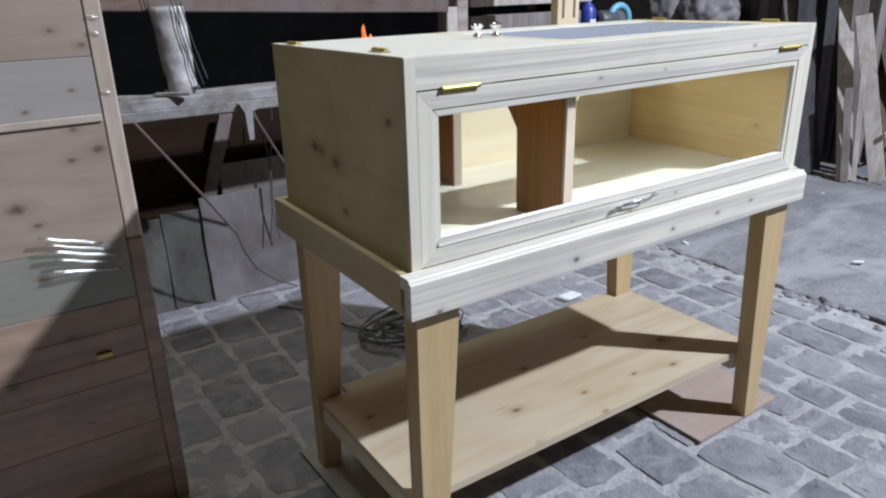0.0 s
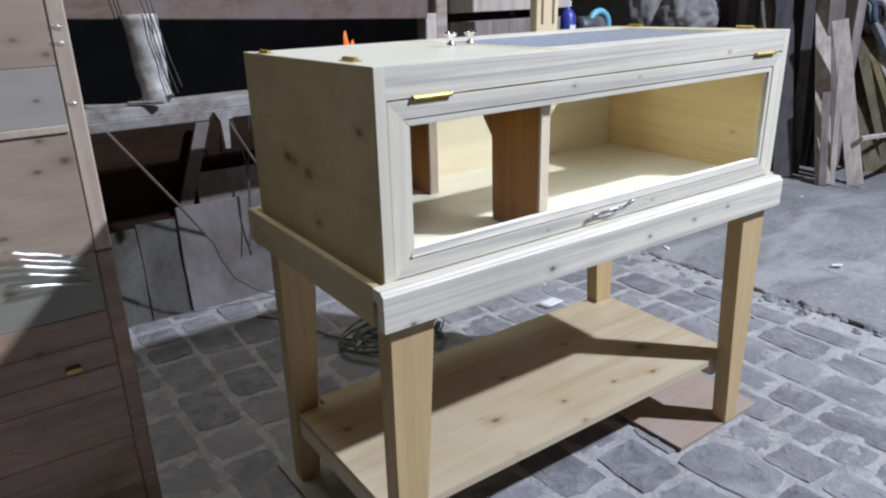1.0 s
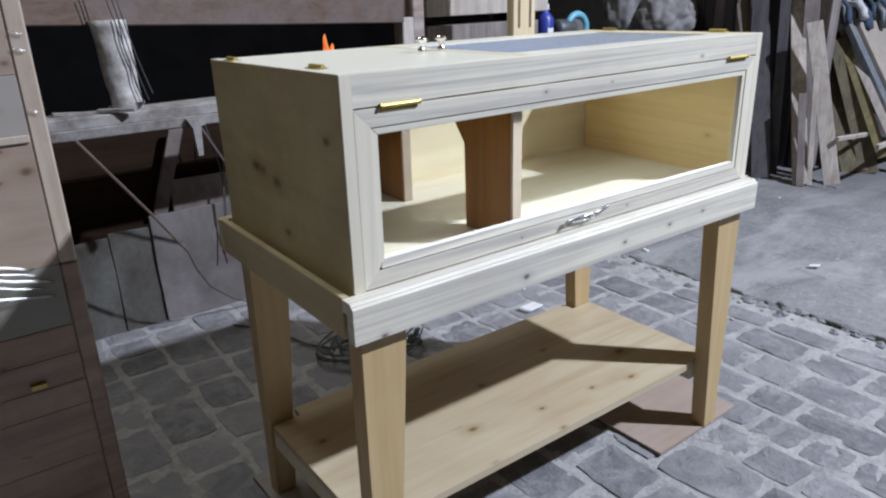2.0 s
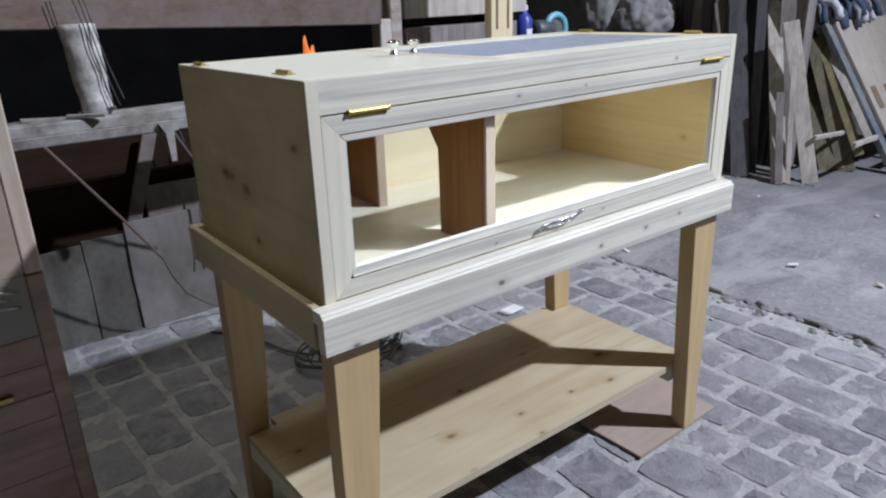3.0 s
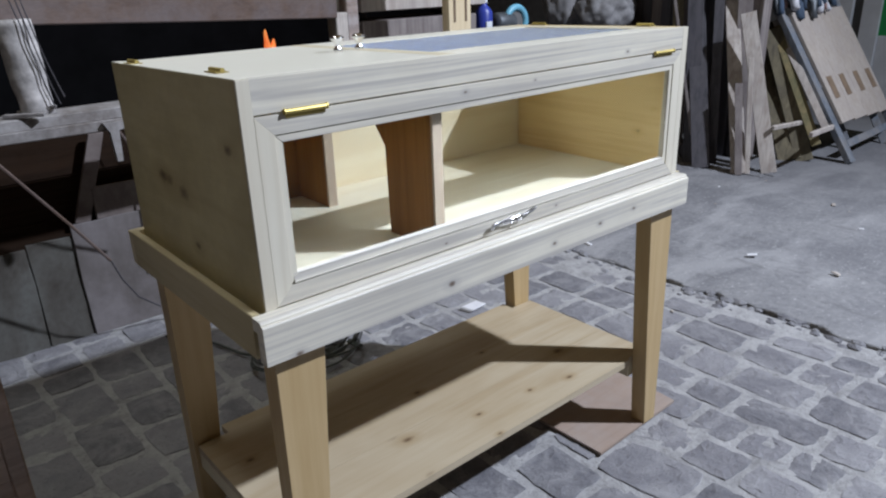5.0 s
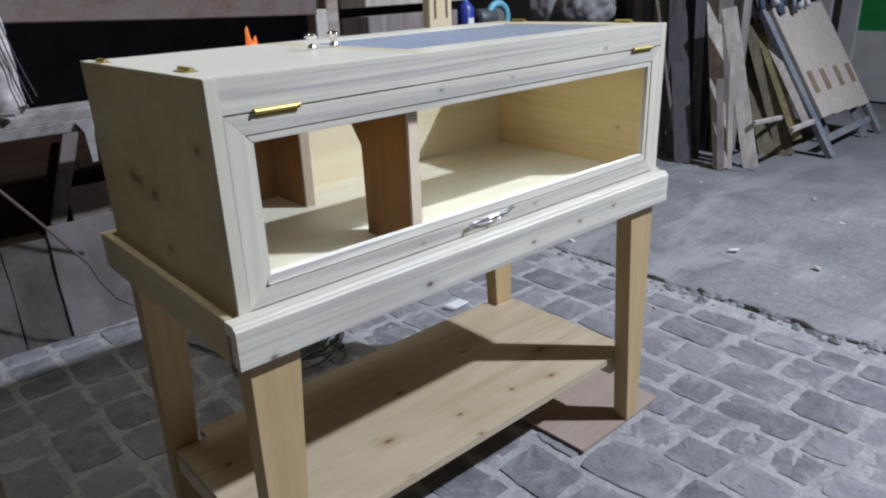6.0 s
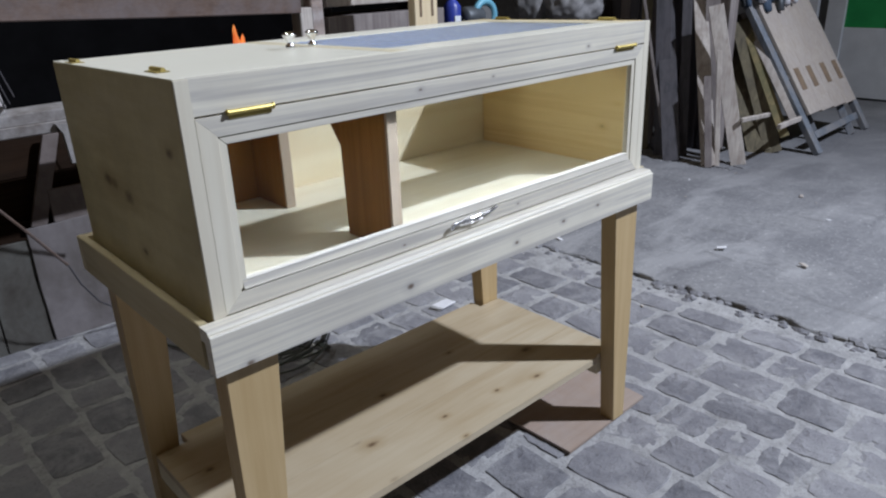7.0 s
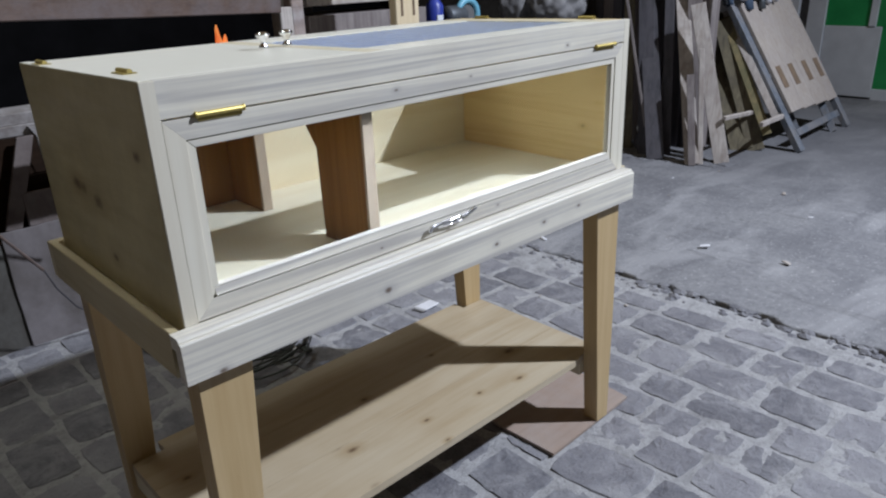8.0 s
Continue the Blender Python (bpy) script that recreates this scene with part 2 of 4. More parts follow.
def concrete_material():
    n = Nodes("worn_concrete", 0.85)
    pos = n.place((1, 1, 1), False)
    a = n.noise(pos, 2.2, 7, 0.68, 0.5)
    b = n.noise(pos, 34.0, 5, 0.7)
    c = n.noise(n.place((1.0, 2.6, 1.0), False), 1.1, 6, 0.6, 0.7)
    col = n.ramp(a, [(0.3, (0.145, 0.145, 0.155)), (0.5, (0.22, 0.22, 0.228)), (0.7, (0.30, 0.298, 0.30))])
    col = n.mix(n.ramp(b, [(0.35, 0.5), (0.6, 0.0)]), col, (0.12, 0.12, 0.13))
    col = n.mix(n.ramp(c, [(0.50, 0.0), (0.62, 0.7)]), col, (0.35, 0.348, 0.352))
    specks = n.noise(pos, 60.0, 3, 0.7)
    col = n.mix(n.ramp(specks, [(0.60, 0.0), (0.70, 0.8)]), col, (0.50, 0.495, 0.49))
    scrape = n.noise(n.place((6.0, 1.2, 1.0), False), 2.4, 5, 0.65, 0.8)
    col = n.mix(n.ramp(scrape, [(0.30, 0.55), (0.42, 0.0)]), col, (0.11, 0.108, 0.11))
    # Darker zone round the leaning timber: dirt and weaker light in the colour.
    away = n.add("ShaderNodeVectorMath", {0: pos, 1: (5.9, 2.1, 0.0)}, operation="DISTANCE").outputs["Value"]
    away = n.add("ShaderNodeMath", {0: a, 1: 1.6, 2: away}, operation="MULTIPLY_ADD").outputs[0]
    dim_zone = n.add("ShaderNodeMapRange", {"Value": away, "From Min": 1.7, "From Max": 2.9, "To Min": 0.62, "To Max": 0.0}).outputs[0]
    col = n.mix(dim_zone, col, (0.105, 0.105, 0.112))
    n.set("Base Color", col)
    h = n.add("ShaderNodeMath", {0: a, 1: b}, operation="ADD").outputs[0]
    n.bump(h, 0.6, 0.007)
    return n.mat


cobble_mat, mortar_mat, concrete_mat = cobble_material(), mortar_material(), concrete_material()


# ---- building helpers ----
def thing(name, x, y, z, label, category, group="", kind=""):
    ob = new(name)
    ob.empty_display_size = 0.05
    ob.location = (x, y, z)
    return tagged(ob, label, category, group, kind)


def root(ob):
    while ob.parent:
        ob = ob.parent
    return ob


def part(name, bm, material, parent=None, label="", local=False, smooth=False):
    """Links a bmesh as one object. Its vertices are in the world unless local, and its root stands unturned."""
    if parent and not local:
        bmesh.ops.translate(bm, vec=-root(parent).location, verts=bm.verts)
    bmesh.ops.recalc_face_normals(bm, faces=bm.faces)
    data = bpy.data.meshes.new(name)
    bm.to_mesh(data)
    bm.free()
    if smooth:
        data.shade_smooth()
    data.materials.append(material)
    ob = new(name, data)
    ob.parent = parent
    return tagged(ob, label)


def slab(x0, x1, y0, y1, z0, z1, bevel=0.0015, segments=1, bm=None):
    """A bevelled block."""
    own = bmesh.new()
    bmesh.ops.create_cube(own, size=1)
    for v in own.verts:
        v.co = ((x0 + x1) / 2 + v.co.x * (x1 - x0), (y0 + y1) / 2 + v.co.y * (y1 - y0), (z0 + z1) / 2 + v.co.z * (z1 - z0))
    if bevel:
        bmesh.ops.bevel(own, geom=own.edges[:], offset=bevel, segments=segments, affect="EDGES", profile=0.5)
    return joined(bm, own)


def joined(bm, own):
    if bm is None:
        return own
    data = bpy.data.meshes.new("piece")
    own.to_mesh(data)
    own.free()
    bm.from_mesh(data)
    bpy.data.meshes.remove(data)
    return bm


def prism(outline, axis, a, b, bevel=0.0, bm=None):
    """A closed outline, given in the two other axes in order, swept along an axis from a to b."""
    own = bmesh.new()

    def at(u, v, w):
        return {0: (w, u, v), 1: (u, w, v), 2: (u, v, w)}[axis]
    lo = [own.verts.new(at(u, v, a)) for u, v in outline]
    hi = [own.verts.new(at(u, v, b)) for u, v in outline]
    k = len(outline)
    own.faces.new(lo)
    own.faces.new(hi[::-1])
    for i in range(k):
        own.faces.new((lo[i], hi[i], hi[(i + 1) % k], lo[(i + 1) % k]))
    if bevel:
        bmesh.ops.bevel(own, geom=own.edges[:], offset=bevel, segments=1, affect="EDGES", profile=0.5)
    return joined(bm, own)


def turned(profile, m=None, sides=16, bm=None):
    """A turned form: (radius, height) up the z axis, moved by m."""
    own = bmesh.new()
    rings = [[own.verts.new((r * math.cos(math.tau * i / sides), r * math.sin(math.tau * i / sides), z)) for i in range(sides)] for r, z in profile]
    for p, q in zip(rings, rings[1:]):
        for i in range(sides):
            j = (i + 1) % sides
            own.faces.new((p[i], p[j], q[j], q[i]))
    own.faces.new(rings[0][::-1])
    own.faces.new(rings[-1])
    if m:
        bmesh.ops.transform(own, matrix=m, verts=own.verts)
    return joined(bm, own)


def cord(points, radius, sides=6, bm=None):
    """A round cord through points."""
    own = bmesh.new()
    pts = [Vector(p) for p in points]
    rings = []
    for i, p in enumerate(pts):
        d = (pts[min(i + 1, len(pts) - 1)] - pts[max(i - 1, 0)]).normalized()
        u = d.cross(Vector((0.3, 0.2, 1))).normalized()
        v = d.cross(u)
        rings.append([own.verts.new(p + radius * (u * math.cos(math.tau * k / sides) + v * math.sin(math.tau * k / sides))) for k in range(sides)])
    for p, q in zip(rings, rings[1:]):
        for i in range(sides):
            j = (i + 1) % sides
            own.faces.new((p[i], p[j], q[j], q[i]))
    own.faces.new(rings[0][::-1])
    own.faces.new(rings[-1])
    return joined(bm, own)


def rough_up(bm, cuts, amount, scale, seed=0.0):
    """Cuts a bmesh finer and makes its faces uneven."""
    if cuts:
        bmesh.ops.subdivide_edges(bm, edges=bm.edges[:], cuts=cuts, use_grid_fill=True)
    for v in bm.verts:
        v.co += amount * noise.noise_vector(v.co * scale + Vector((seed, seed, seed)))
    return bm


# ---- setting: ground, paving, walls ----
def flat_sheet(x0, x1, y0, y1, z, cuts_x, cuts_y, amount=0.0, scale=5.0):
    bm = bmesh.new()
    grid = [[bm.verts.new((x0 + (x1 - x0) * i / cuts_x, y0 + (y1 - y0) * j / cuts_y, z)) for j in range(cuts_y + 1)] for i in range(cuts_x + 1)]
    for i in range(cuts_x):
        for j in range(cuts_y):
            bm.faces.new((grid[i][j], grid[i + 1][j], grid[i + 1][j + 1], grid[i][j + 1]))
    if amount:
        for v in bm.verts:
            v.co.z += amount * noise.noise(v.co * scale)
    return bm


# Ground past the paving: the night's dark is put into its colour.
night_ground = plain("night_ground", (0.024, 0.022, 0.021), 0.95, 0, 0.4, 4, 0.4)
ground = part("ground", flat_sheet(-40, 40, -40, 40, -0.03, 8, 8), night_ground)
tagged(ground, "ground under the whole yard, coloured dark for the unlit night", "ground", kind="structure")
bed = part("pavement_bed", flat_sheet(-1.6, 2.752, -0.5, 4.2, -0.0056, 190, 200, 0.0030, 14.0), mortar_mat, smooth=True)
tagged(bed, "pale dusty mortar between worn paving stones", "mortar", kind="structure")


def concrete_slab():
    """The worn concrete floor beyond the gutter, with a broken edge."""
    bm = bmesh.new()
    nx, ny = 60, 420
    rows = []
    for j in range(ny + 1):
        y = -0.5 + 9.4 * j / ny
        edge = 2.785 + 0.055 * noise.noise(Vector((y * 3.4, 1.3, 0))) + 0.045 * noise.noise(Vector((y * 13.0, 4.3, 0))) + 0.012 * noise.noise(Vector((y * 45.0, 7.3, 0)))
        row = [bm.verts.new((edge, y, -0.03))]
        for i in range(nx + 1):
            x = edge + 0.004 + (12.0 - edge) * (i / nx) ** 2.0
            z = 0.0 + 0.010 * noise.noise(Vector((x * 1.7, y * 1.7, 0.4))) - (0.012 if i == 0 else 0.0) - 0.006 * math.exp(-i / 3.0)
            row.append(bm.verts.new((x, y, z)))
        rows.append(row)
    for p, q in zip(rows, rows[1:]):
        for i in range(len(p) - 1):
            bm.faces.new((p[i], p[i + 1], q[i + 1], q[i]))
    return bm


tagged(part("floor", concrete_slab(), concrete_mat, smooth=True), "grey worn concrete floor with a broken edge", "floor", kind="structure")


def wall_block(name, x0, x1, y0, y1, z0, z1, mat, label, category="wall"):
    return tagged(part(name, slab(x0, x1, y0, y1, z0, z1, 0), mat), label, category, kind="structure")


# Added walls, black for the unlit night; south and west stay out of view.
wall_block("wall_north", -6.0, 8.0, 8.9, 9.1, -0.03, 6.6, unlit_black, "added black wall standing for the unlit night")
wall_block("wall_south", -6.0, 8.0, -4.2, -4.0, -0.03, 6.6, unlit_black, "added dark wall behind the viewpoint, out of view")
wall_block("wall_west", -6.2, -6.0, -4.2, 9.1, -0.03, 6.6, unlit_black, "added dark wall at the left, out of view")
wall_block("wall_east", 7.56, 7.76, -4.0, 1.86, -0.03, 6.6, stone_grey, "grey plaster wall beside a painted door")
wall_block("wall_east_far", 7.56, 7.76, 2.70, 8.9, -0.03, 6.6, stone_grey, "grey plaster wall behind leaning timber")
wall_block("wall_east_lintel", 7.56, 7.76, 1.86, 2.70, 2.12, 6.6, stone_grey, "grey plaster over a painted door")



def painted_door():
    d = thing("door_1", 7.54, 2.3, 0.0, "white painted door with green panes above a solid panel", "door", kind="structure")
    part("door_panel", slab(7.52, 7.56, 2.14, 2.615, 0.02, 0.635, 0.004), white_paint, d)
    part("door_rail", slab(7.515, 7.565, 1.98, 2.615, 2.0, 2.08, 0.004), white_paint, d)
    part("door_stile", slab(7.505, 7.557, 2.617, 2.775, 0.02, 2.08, 0.004), white_paint, d)
    part("door_stile", slab(7.51, 7.565, 2.19, 2.25, 0.638, 2.0, 0.004), white_paint, d)
    part("pane", slab(7.53, 7.545, 2.252, 2.615, 0.638, 2.0, 0), green_paint, d, "green painted pane")
    part("pane", slab(7.53, 7.545, 1.905, 2.188, 0.638, 2.0, 0), green_paint, d, "green painted pane")
    part("pane", slab(7.535, 7.55, 1.905, 2.137, 0.10, 0.636, 0), green_paint, d, "green painted pane")
    part("sill", slab(7.52, 7.56, 1.905, 2.137, 0.0, 0.098, 0.003), white_paint, d)
    part("backing", slab(7.60, 7.62, 1.88, 2.68, 0.0, 2.1, 0), green_paint, d)
    part("jamb", slab(7.50, 7.58, 1.86, 1.90, 0.0, 2.12, 0.003), white_paint, d)
    part("jamb", slab(7.50, 7.557, 2.86, 3.05, 0.0, 2.12, 0.003), white_paint, d)


green_paint = plain("green_paint", (0.03, 0.34, 0.10), 0.35, 0, 0.15, 5)
painted_door()


# ---- the pine animal box ----
BX0, BX1, BY0, BY1, BZ0, BZ1 = 0.667, 1.865, 1.10, 1.676, 0.745, 1.125


def pine_box():
    b = thing("animal_box", 1.268, 1.378, BZ0, "new pale pine animal box with a glass front flap", "pet house")
    part("side_panel", slab(BX0, BX0 + 0.019, BY0 + 0.0043, BY1, BZ0 + 0.001, BZ1 + 0.0005, 0.001), pine_side_shaded, b, "knotty pine side")
    part("side_panel", slab(BX1 - 0.019, BX1, BY0 + 0.020, BY1, BZ0, BZ1 + 0.0005, 0.001), pine_in_y, b)
    part("back_panel", slab(1.0645, BX1 - 0.02, BY1 - 0.018, BY1 - 0.001, BZ0, BZ1 - 0.02, 0.001), pine_in, b)
    # Left chamber: shade is put into the orange-brown; side_lining is added for it.
    part("back_panel", slab(BX0 + 0.0265, 1.0640, BY1 - 0.018, BY1 - 0.001, BZ0, BZ1 - 0.02, 0.001), pine_warm_shaded, b, "pine lining with the left chamber's shade in its colour")
    part("side_lining", slab(BX0 + 0.0195, BX0 + 0.026, BY0 + 0.0195, BY1 - 0.0195, BZ0 + 0.0125, BZ1 - 0.02, 0.001), pine_warm_shaded, b, "pine lining with the left chamber's shade in its colour")
    part("floor_panel", slab(BX0 + 0.02, BX1 - 0.02, BY0 + 0.021, BY1 - 0.019, BZ0, BZ0 + 0.012, 0.001), pine_floor, b)
    # face frame
    part("face_stile", slab(BX0, BX0 + 0.0225, BY0, BY0 + 0.004, BZ0, BZ1 + 0.0005, 0.0008), pine_stile, b)
    part("face_stile", slab(BX1 - 0.0215, BX1, BY0, BY0 + 0.019, BZ0, BZ1 + 0.0005, 0.0008), pine_stile, b)
    part("face_rail", slab(BX0 + 0.0221, BX1 - 0.0211, BY0 + 0.0002, BY0 + 0.019, 1.0785, BZ1 + 0.0005, 0.0002), pine_rail, b, "pine rail with grey-blue grain")
    # two lids on top
    lid = part("lid", slab(BX0 + 0.0194, 1.0705, BY0 + 0.0195, BY1, BZ1 - 0.017, BZ1 + 0.0008, 0.0008), pine_lid_glare, b, "solid pine lid")
    part("lid_edge", slab(BX0 + 0.0003, BX0 + 0.0193, BY0 + 0.0045, BY1, BZ1 + 0.0007, BZ1 + 0.0018, 0.0003), pine_lid_glare, lid)
    wire = part("wire_lid", slab(1.0715, 1.112, BY0 + 0.0195, BY1, BZ1 - 0.012, BZ1 + 0.0008, 0.0008), pine_y, b, "pine lid frame filled with wire mesh")
    part("lid_rail", slab(1.112, 1.770, BY0 + 0.0195, 1.190, BZ1 - 0.012, BZ1 + 0.0008, 0.0008), pine_lid_glare, wire)
    part("lid_rail", slab(1.112, 1.770, 1.560, BY1, BZ1 - 0.012, BZ1 + 0.0008, 0.0008), pine_lid_glare, wire)
    part("lid_rail", slab(1.770, BX1 - 0.0194, BY0 + 0.0195, BY1, BZ1 - 0.012, BZ1 + 0.0008, 0.0008), pine_y, wire)
    net = bmesh.new()
    for j in range(46):
        y = 1.188 + 0.374 * j / 45
        slab(1.110, 1.772, y - 0.0003, y + 0.0003, BZ1 - 0.0024, BZ1 - 0.0014, 0, bm=net)
    tagged(part("wire_mesh", net, steel, wire, "grey-blue wire mesh"), kind="stuff")
    ribs = bmesh.new()
    for i in range(29):
        x = 1.112 + 0.658 * i / 28
        wave = [(x + 0.0012 * math.sin(1.7 * i), 1.188 + 0.374 * t / 12, BZ1 - 0.0012 + 0.0005 * math.sin(t * 2.1 + i)) for t in range(13)]
        cord(wave, 0.0009, 5, ribs)
    tagged(part("mesh_rib", ribs, zinc, wire, "pale cross wires"), kind="stuff")
    knob_profile = [(0.0085, 0), (0.0092, 0.002), (0.0088, 0.006), (0.0052, 0.0095), (0.0045, 0.013), (0.0065, 0.0165), (0.0128, 0.0235), (0.0142, 0.026), (0.0135, 0.0285), (0.009, 0.0315), (0.003, 0.0328)]
    part("knob", turned(knob_profile, Matrix.Translation((1.030, 1.390, BZ1 + 0.0012))), chrome, lid, "small chrome knob", smooth=True)
    part("knob", turned(knob_profile, Matrix.Translation((1.086, 1.395, BZ1 + 0.0012))), chrome, wire, "small chrome knob", smooth=True)
    for x, y, holder in ((BX0 + 0.036, 1.243, lid), (BX0 + 0.014, 1.585, lid), (BX1 - 0.016, 1.215, wire), (BX1 - 0.014, 1.58, wire)):
        h = cord([(x, y - 0.024, BZ1 + 0.005), (x, y + 0.024, BZ1 + 0.005)], 0.0042, 10)
        slab(x - 0.011, x + 0.011, y - 0.024, y + 0.024, BZ1 + 0.0015, BZ1 + 0.003, 0.0004, bm=h)
        part("hinge", h, brass, holder, "brass hinge")
    # inner divider with a doorway between its two boards, cut back at the top
    front = [(BY0 + 0.029, 0.7575), (1.274, 0.7575), (1.277, 0.944), (1.292, 0.963), (1.318, 0.998), (1.365, 1.030), (1.375, 1.105), (BY0 + 0.029, 1.105)]
    board = part("divider_board", prism(front, 0, 1.052, 1.076), pine_warm_shaded, b, "orange-brown pine divider with a cut doorway")
    part("edge", slab(1.052, 1.076, BY0 + 0.022, BY0 + 0.0288, 0.7575, 1.105, 0.0008), pine_edge_lit, board, "pine edge strip with its light in the colour")
    rear = [(1.527, 0.7575), (1.657, 0.7575), (1.657, 1.105), (1.425, 1.105), (1.425, 1.035), (1.470, 1.012), (1.505, 0.985), (1.527, 0.950)]
    board = part("divider_board", prism(rear, 0, 1.052, 1.076), pine_warm_shaded, b, "orange-brown pine divider with a cut doorway")
    part("edge", slab(1.052, 1.076, 1.520, 1.5268, 0.7575, 0.948, 0.0008), pine_edge_lit, board, "pine edge strip with its light in the colour")
    # the glazed front flap
    dx0, dx1, dz0, dz1, y0, y1 = 0.68935, 1.8432, 0.7605, 1.0752, 1.0998, 1.117
    door = part("flap", mitred(dx0, dx1, dz0, dz1, 0.031, y0, y1, "top"), pine_rail, b, "glazed pine flap hinged along its top")
    part("flap_rail", mitred(dx0, dx1, dz0, dz1, 0.031, y0, y1, "bottom"), pine_rail, door)
    part("flap_stile", mitred(dx0, dx1, dz0, dz1, 0.031, y0, y1, "left"), pine_stile, door)
    part("flap_stile", mitred(dx0, dx1, dz0, dz1, 0.031, y0, y1, "right"), pine_stile, door)
    ix0, ix1, iz0, iz1 = dx0 + 0.0325, dx1 - 0.0325, dz0 + 0.0325, dz1 - 0.0325
    for side, edge in (("top", ix0), ("left", dx0 + 0.0312), ("right", ix0)):
        part("bead", mitred(edge, ix1, iz0, iz1, ix0 + 0.0115 - edge if side == "left" else 0.0115, y0 + 0.002, y1, side), pine_rail if side == "top" else pine_stile, door)
    sill = [(y0 - 0.0012, dz0 + 0.0335), (y0 - 0.0022, dz0 + 0.0350), (y0 - 0.0002, dz0 + 0.0362), (y0 + 0.0026, dz0 + 0.0475), (y0 + 0.0012, dz0 + 0.0490), (y0 + 0.0026, dz0 + 0.0505), (y0 + 0.0125, dz0 + 0.0515), (y0 + 0.0125, dz0 + 0.0335)]
    part("bead", prism(sill, 0, ix0 + 0.004, ix1 - 0.006), pine_rail, door, "stepped glazing bead")
    pane = part("pane", slab(ix0 + 0.009, ix1 - 0.009, 1.1095, 1.1123, iz0 + 0.009, iz1 - 0.009, 0), clear_glass, door, "clear glass pane")
    pane.visible_shadow = False
    for x in (0.7775, 1.763):
        h = cord([(x - 0.037, y0 - 0.0035, 1.0775), (x + 0.037, y0 - 0.0035, 1.0775)], 0.0040, 10)
        slab(x - 0.036, x + 0.036, y0 - 0.002, y0 - 0.0004, 1.068, 1.0775, 0.0004, bm=h)
        for k in (-1, 1):
            turned([(0.0036, 0), (0.005, 0.001), (0.005, 0.003), (0.003, 0.004)], pose(x + k * 0.036, y0 - 0.0035, 1.0775, 0, 90 * k, 0), 10, h)
        part("hinge", h, brass, door, "polished brass hinge")
    latch(door, y0)
    # the top falls a little towards the back and the far end
    for ob in b.children_recursive:
        for v in ob.data.vertices:
            y, z = v.co.y + 1.378, v.co.z + BZ0
            v.co.z += min(1.0, max(0.0, (z - 1.0785) / 0.045)) * (0.0072 - 0.0185 * (y - BY0) - 0.0028 * (v.co.x + 0.6))


def mitred(x0, x1, z0, z1, w, y0, y1, side):
    """One mitred member of a frame in the xz plane."""
    o = {"top": [(x0, z1), (x1, z1), (x1 - w, z1 - w), (x0 + w, z1 - w)],
         "bottom": [(x0, z0), (x1, z0), (x1 - w, z0 + w), (x0 + w, z0 + w)],
         "left": [(x0, z0), (x0 + w, z0 + w), (x0 + w, z1 - w), (x0, z1)],
         "right": [(x1, z0), (x1 - w, z0 + w), (x1 - w, z1 - w), (x1, z1)]}[side]
    return prism(o, 1, y0, y1, 0.0003)


def latch(door, y0):
    """A chromed toggle latch across the foot of the flap."""
    z, y = 0.781, y0 - 0.001
    plate = part("latch", slab(1.215, 1.262, y - 0.0012, y + 0.0006, z - 0.007, z + 0.005, 0.0004), chrome, door, "chromed toggle latch")
    part("lever", prism([(1.172, z - 0.006), (1.173, z + 0.003), (1.180, z + 0.007), (1.205, z + 0.0085), (1.238, z + 0.004), (1.238, z - 0.0005), (1.205, z + 0.004), (1.181, z + 0.001), (1.178, z - 0.006)], 1, y - 0.012, y - 0.007, 0.0006), chrome, plate)
    part("loop", cord([(1.235, y - 0.006, z + 0.004), (1.262, y - 0.006, z + 0.006), (1.276, y - 0.006, z + 0.003), (1.266, y - 0.006, z - 0.004), (1.235, y - 0.006, z - 0.005), (1.200, y - 0.005, z - 0.004)], 0.0013), chrome, plate)
    part("pivot", turned([(0.0055, 0), (0.0055, 0.009), (0.004, 0.011)], pose(1.246, y - 0.001, z, 90, 0, 0), 10), chrome, plate)
    part("pivot", turned([(0.0035, 0), (0.0035, 0.008), (0.002, 0.010)], pose(1.262, y - 0.001, z + 0.004, 90, 0, 0), 10), chrome, plate)
    part("catch", prism([(1.266, z - 0.002), (1.296, z + 0.003), (1.314, z + 0.009), (1.312, z + 0.013), (1.294, z + 0.008), (1.266, z + 0.004)], 1, y - 0.006, y, 0.0006), chrome, plate)


pine_box()


# ---- its stand ----
SX0, SX1, SY0, SY1 = 0.641, 1.868, 1.063, 1.704


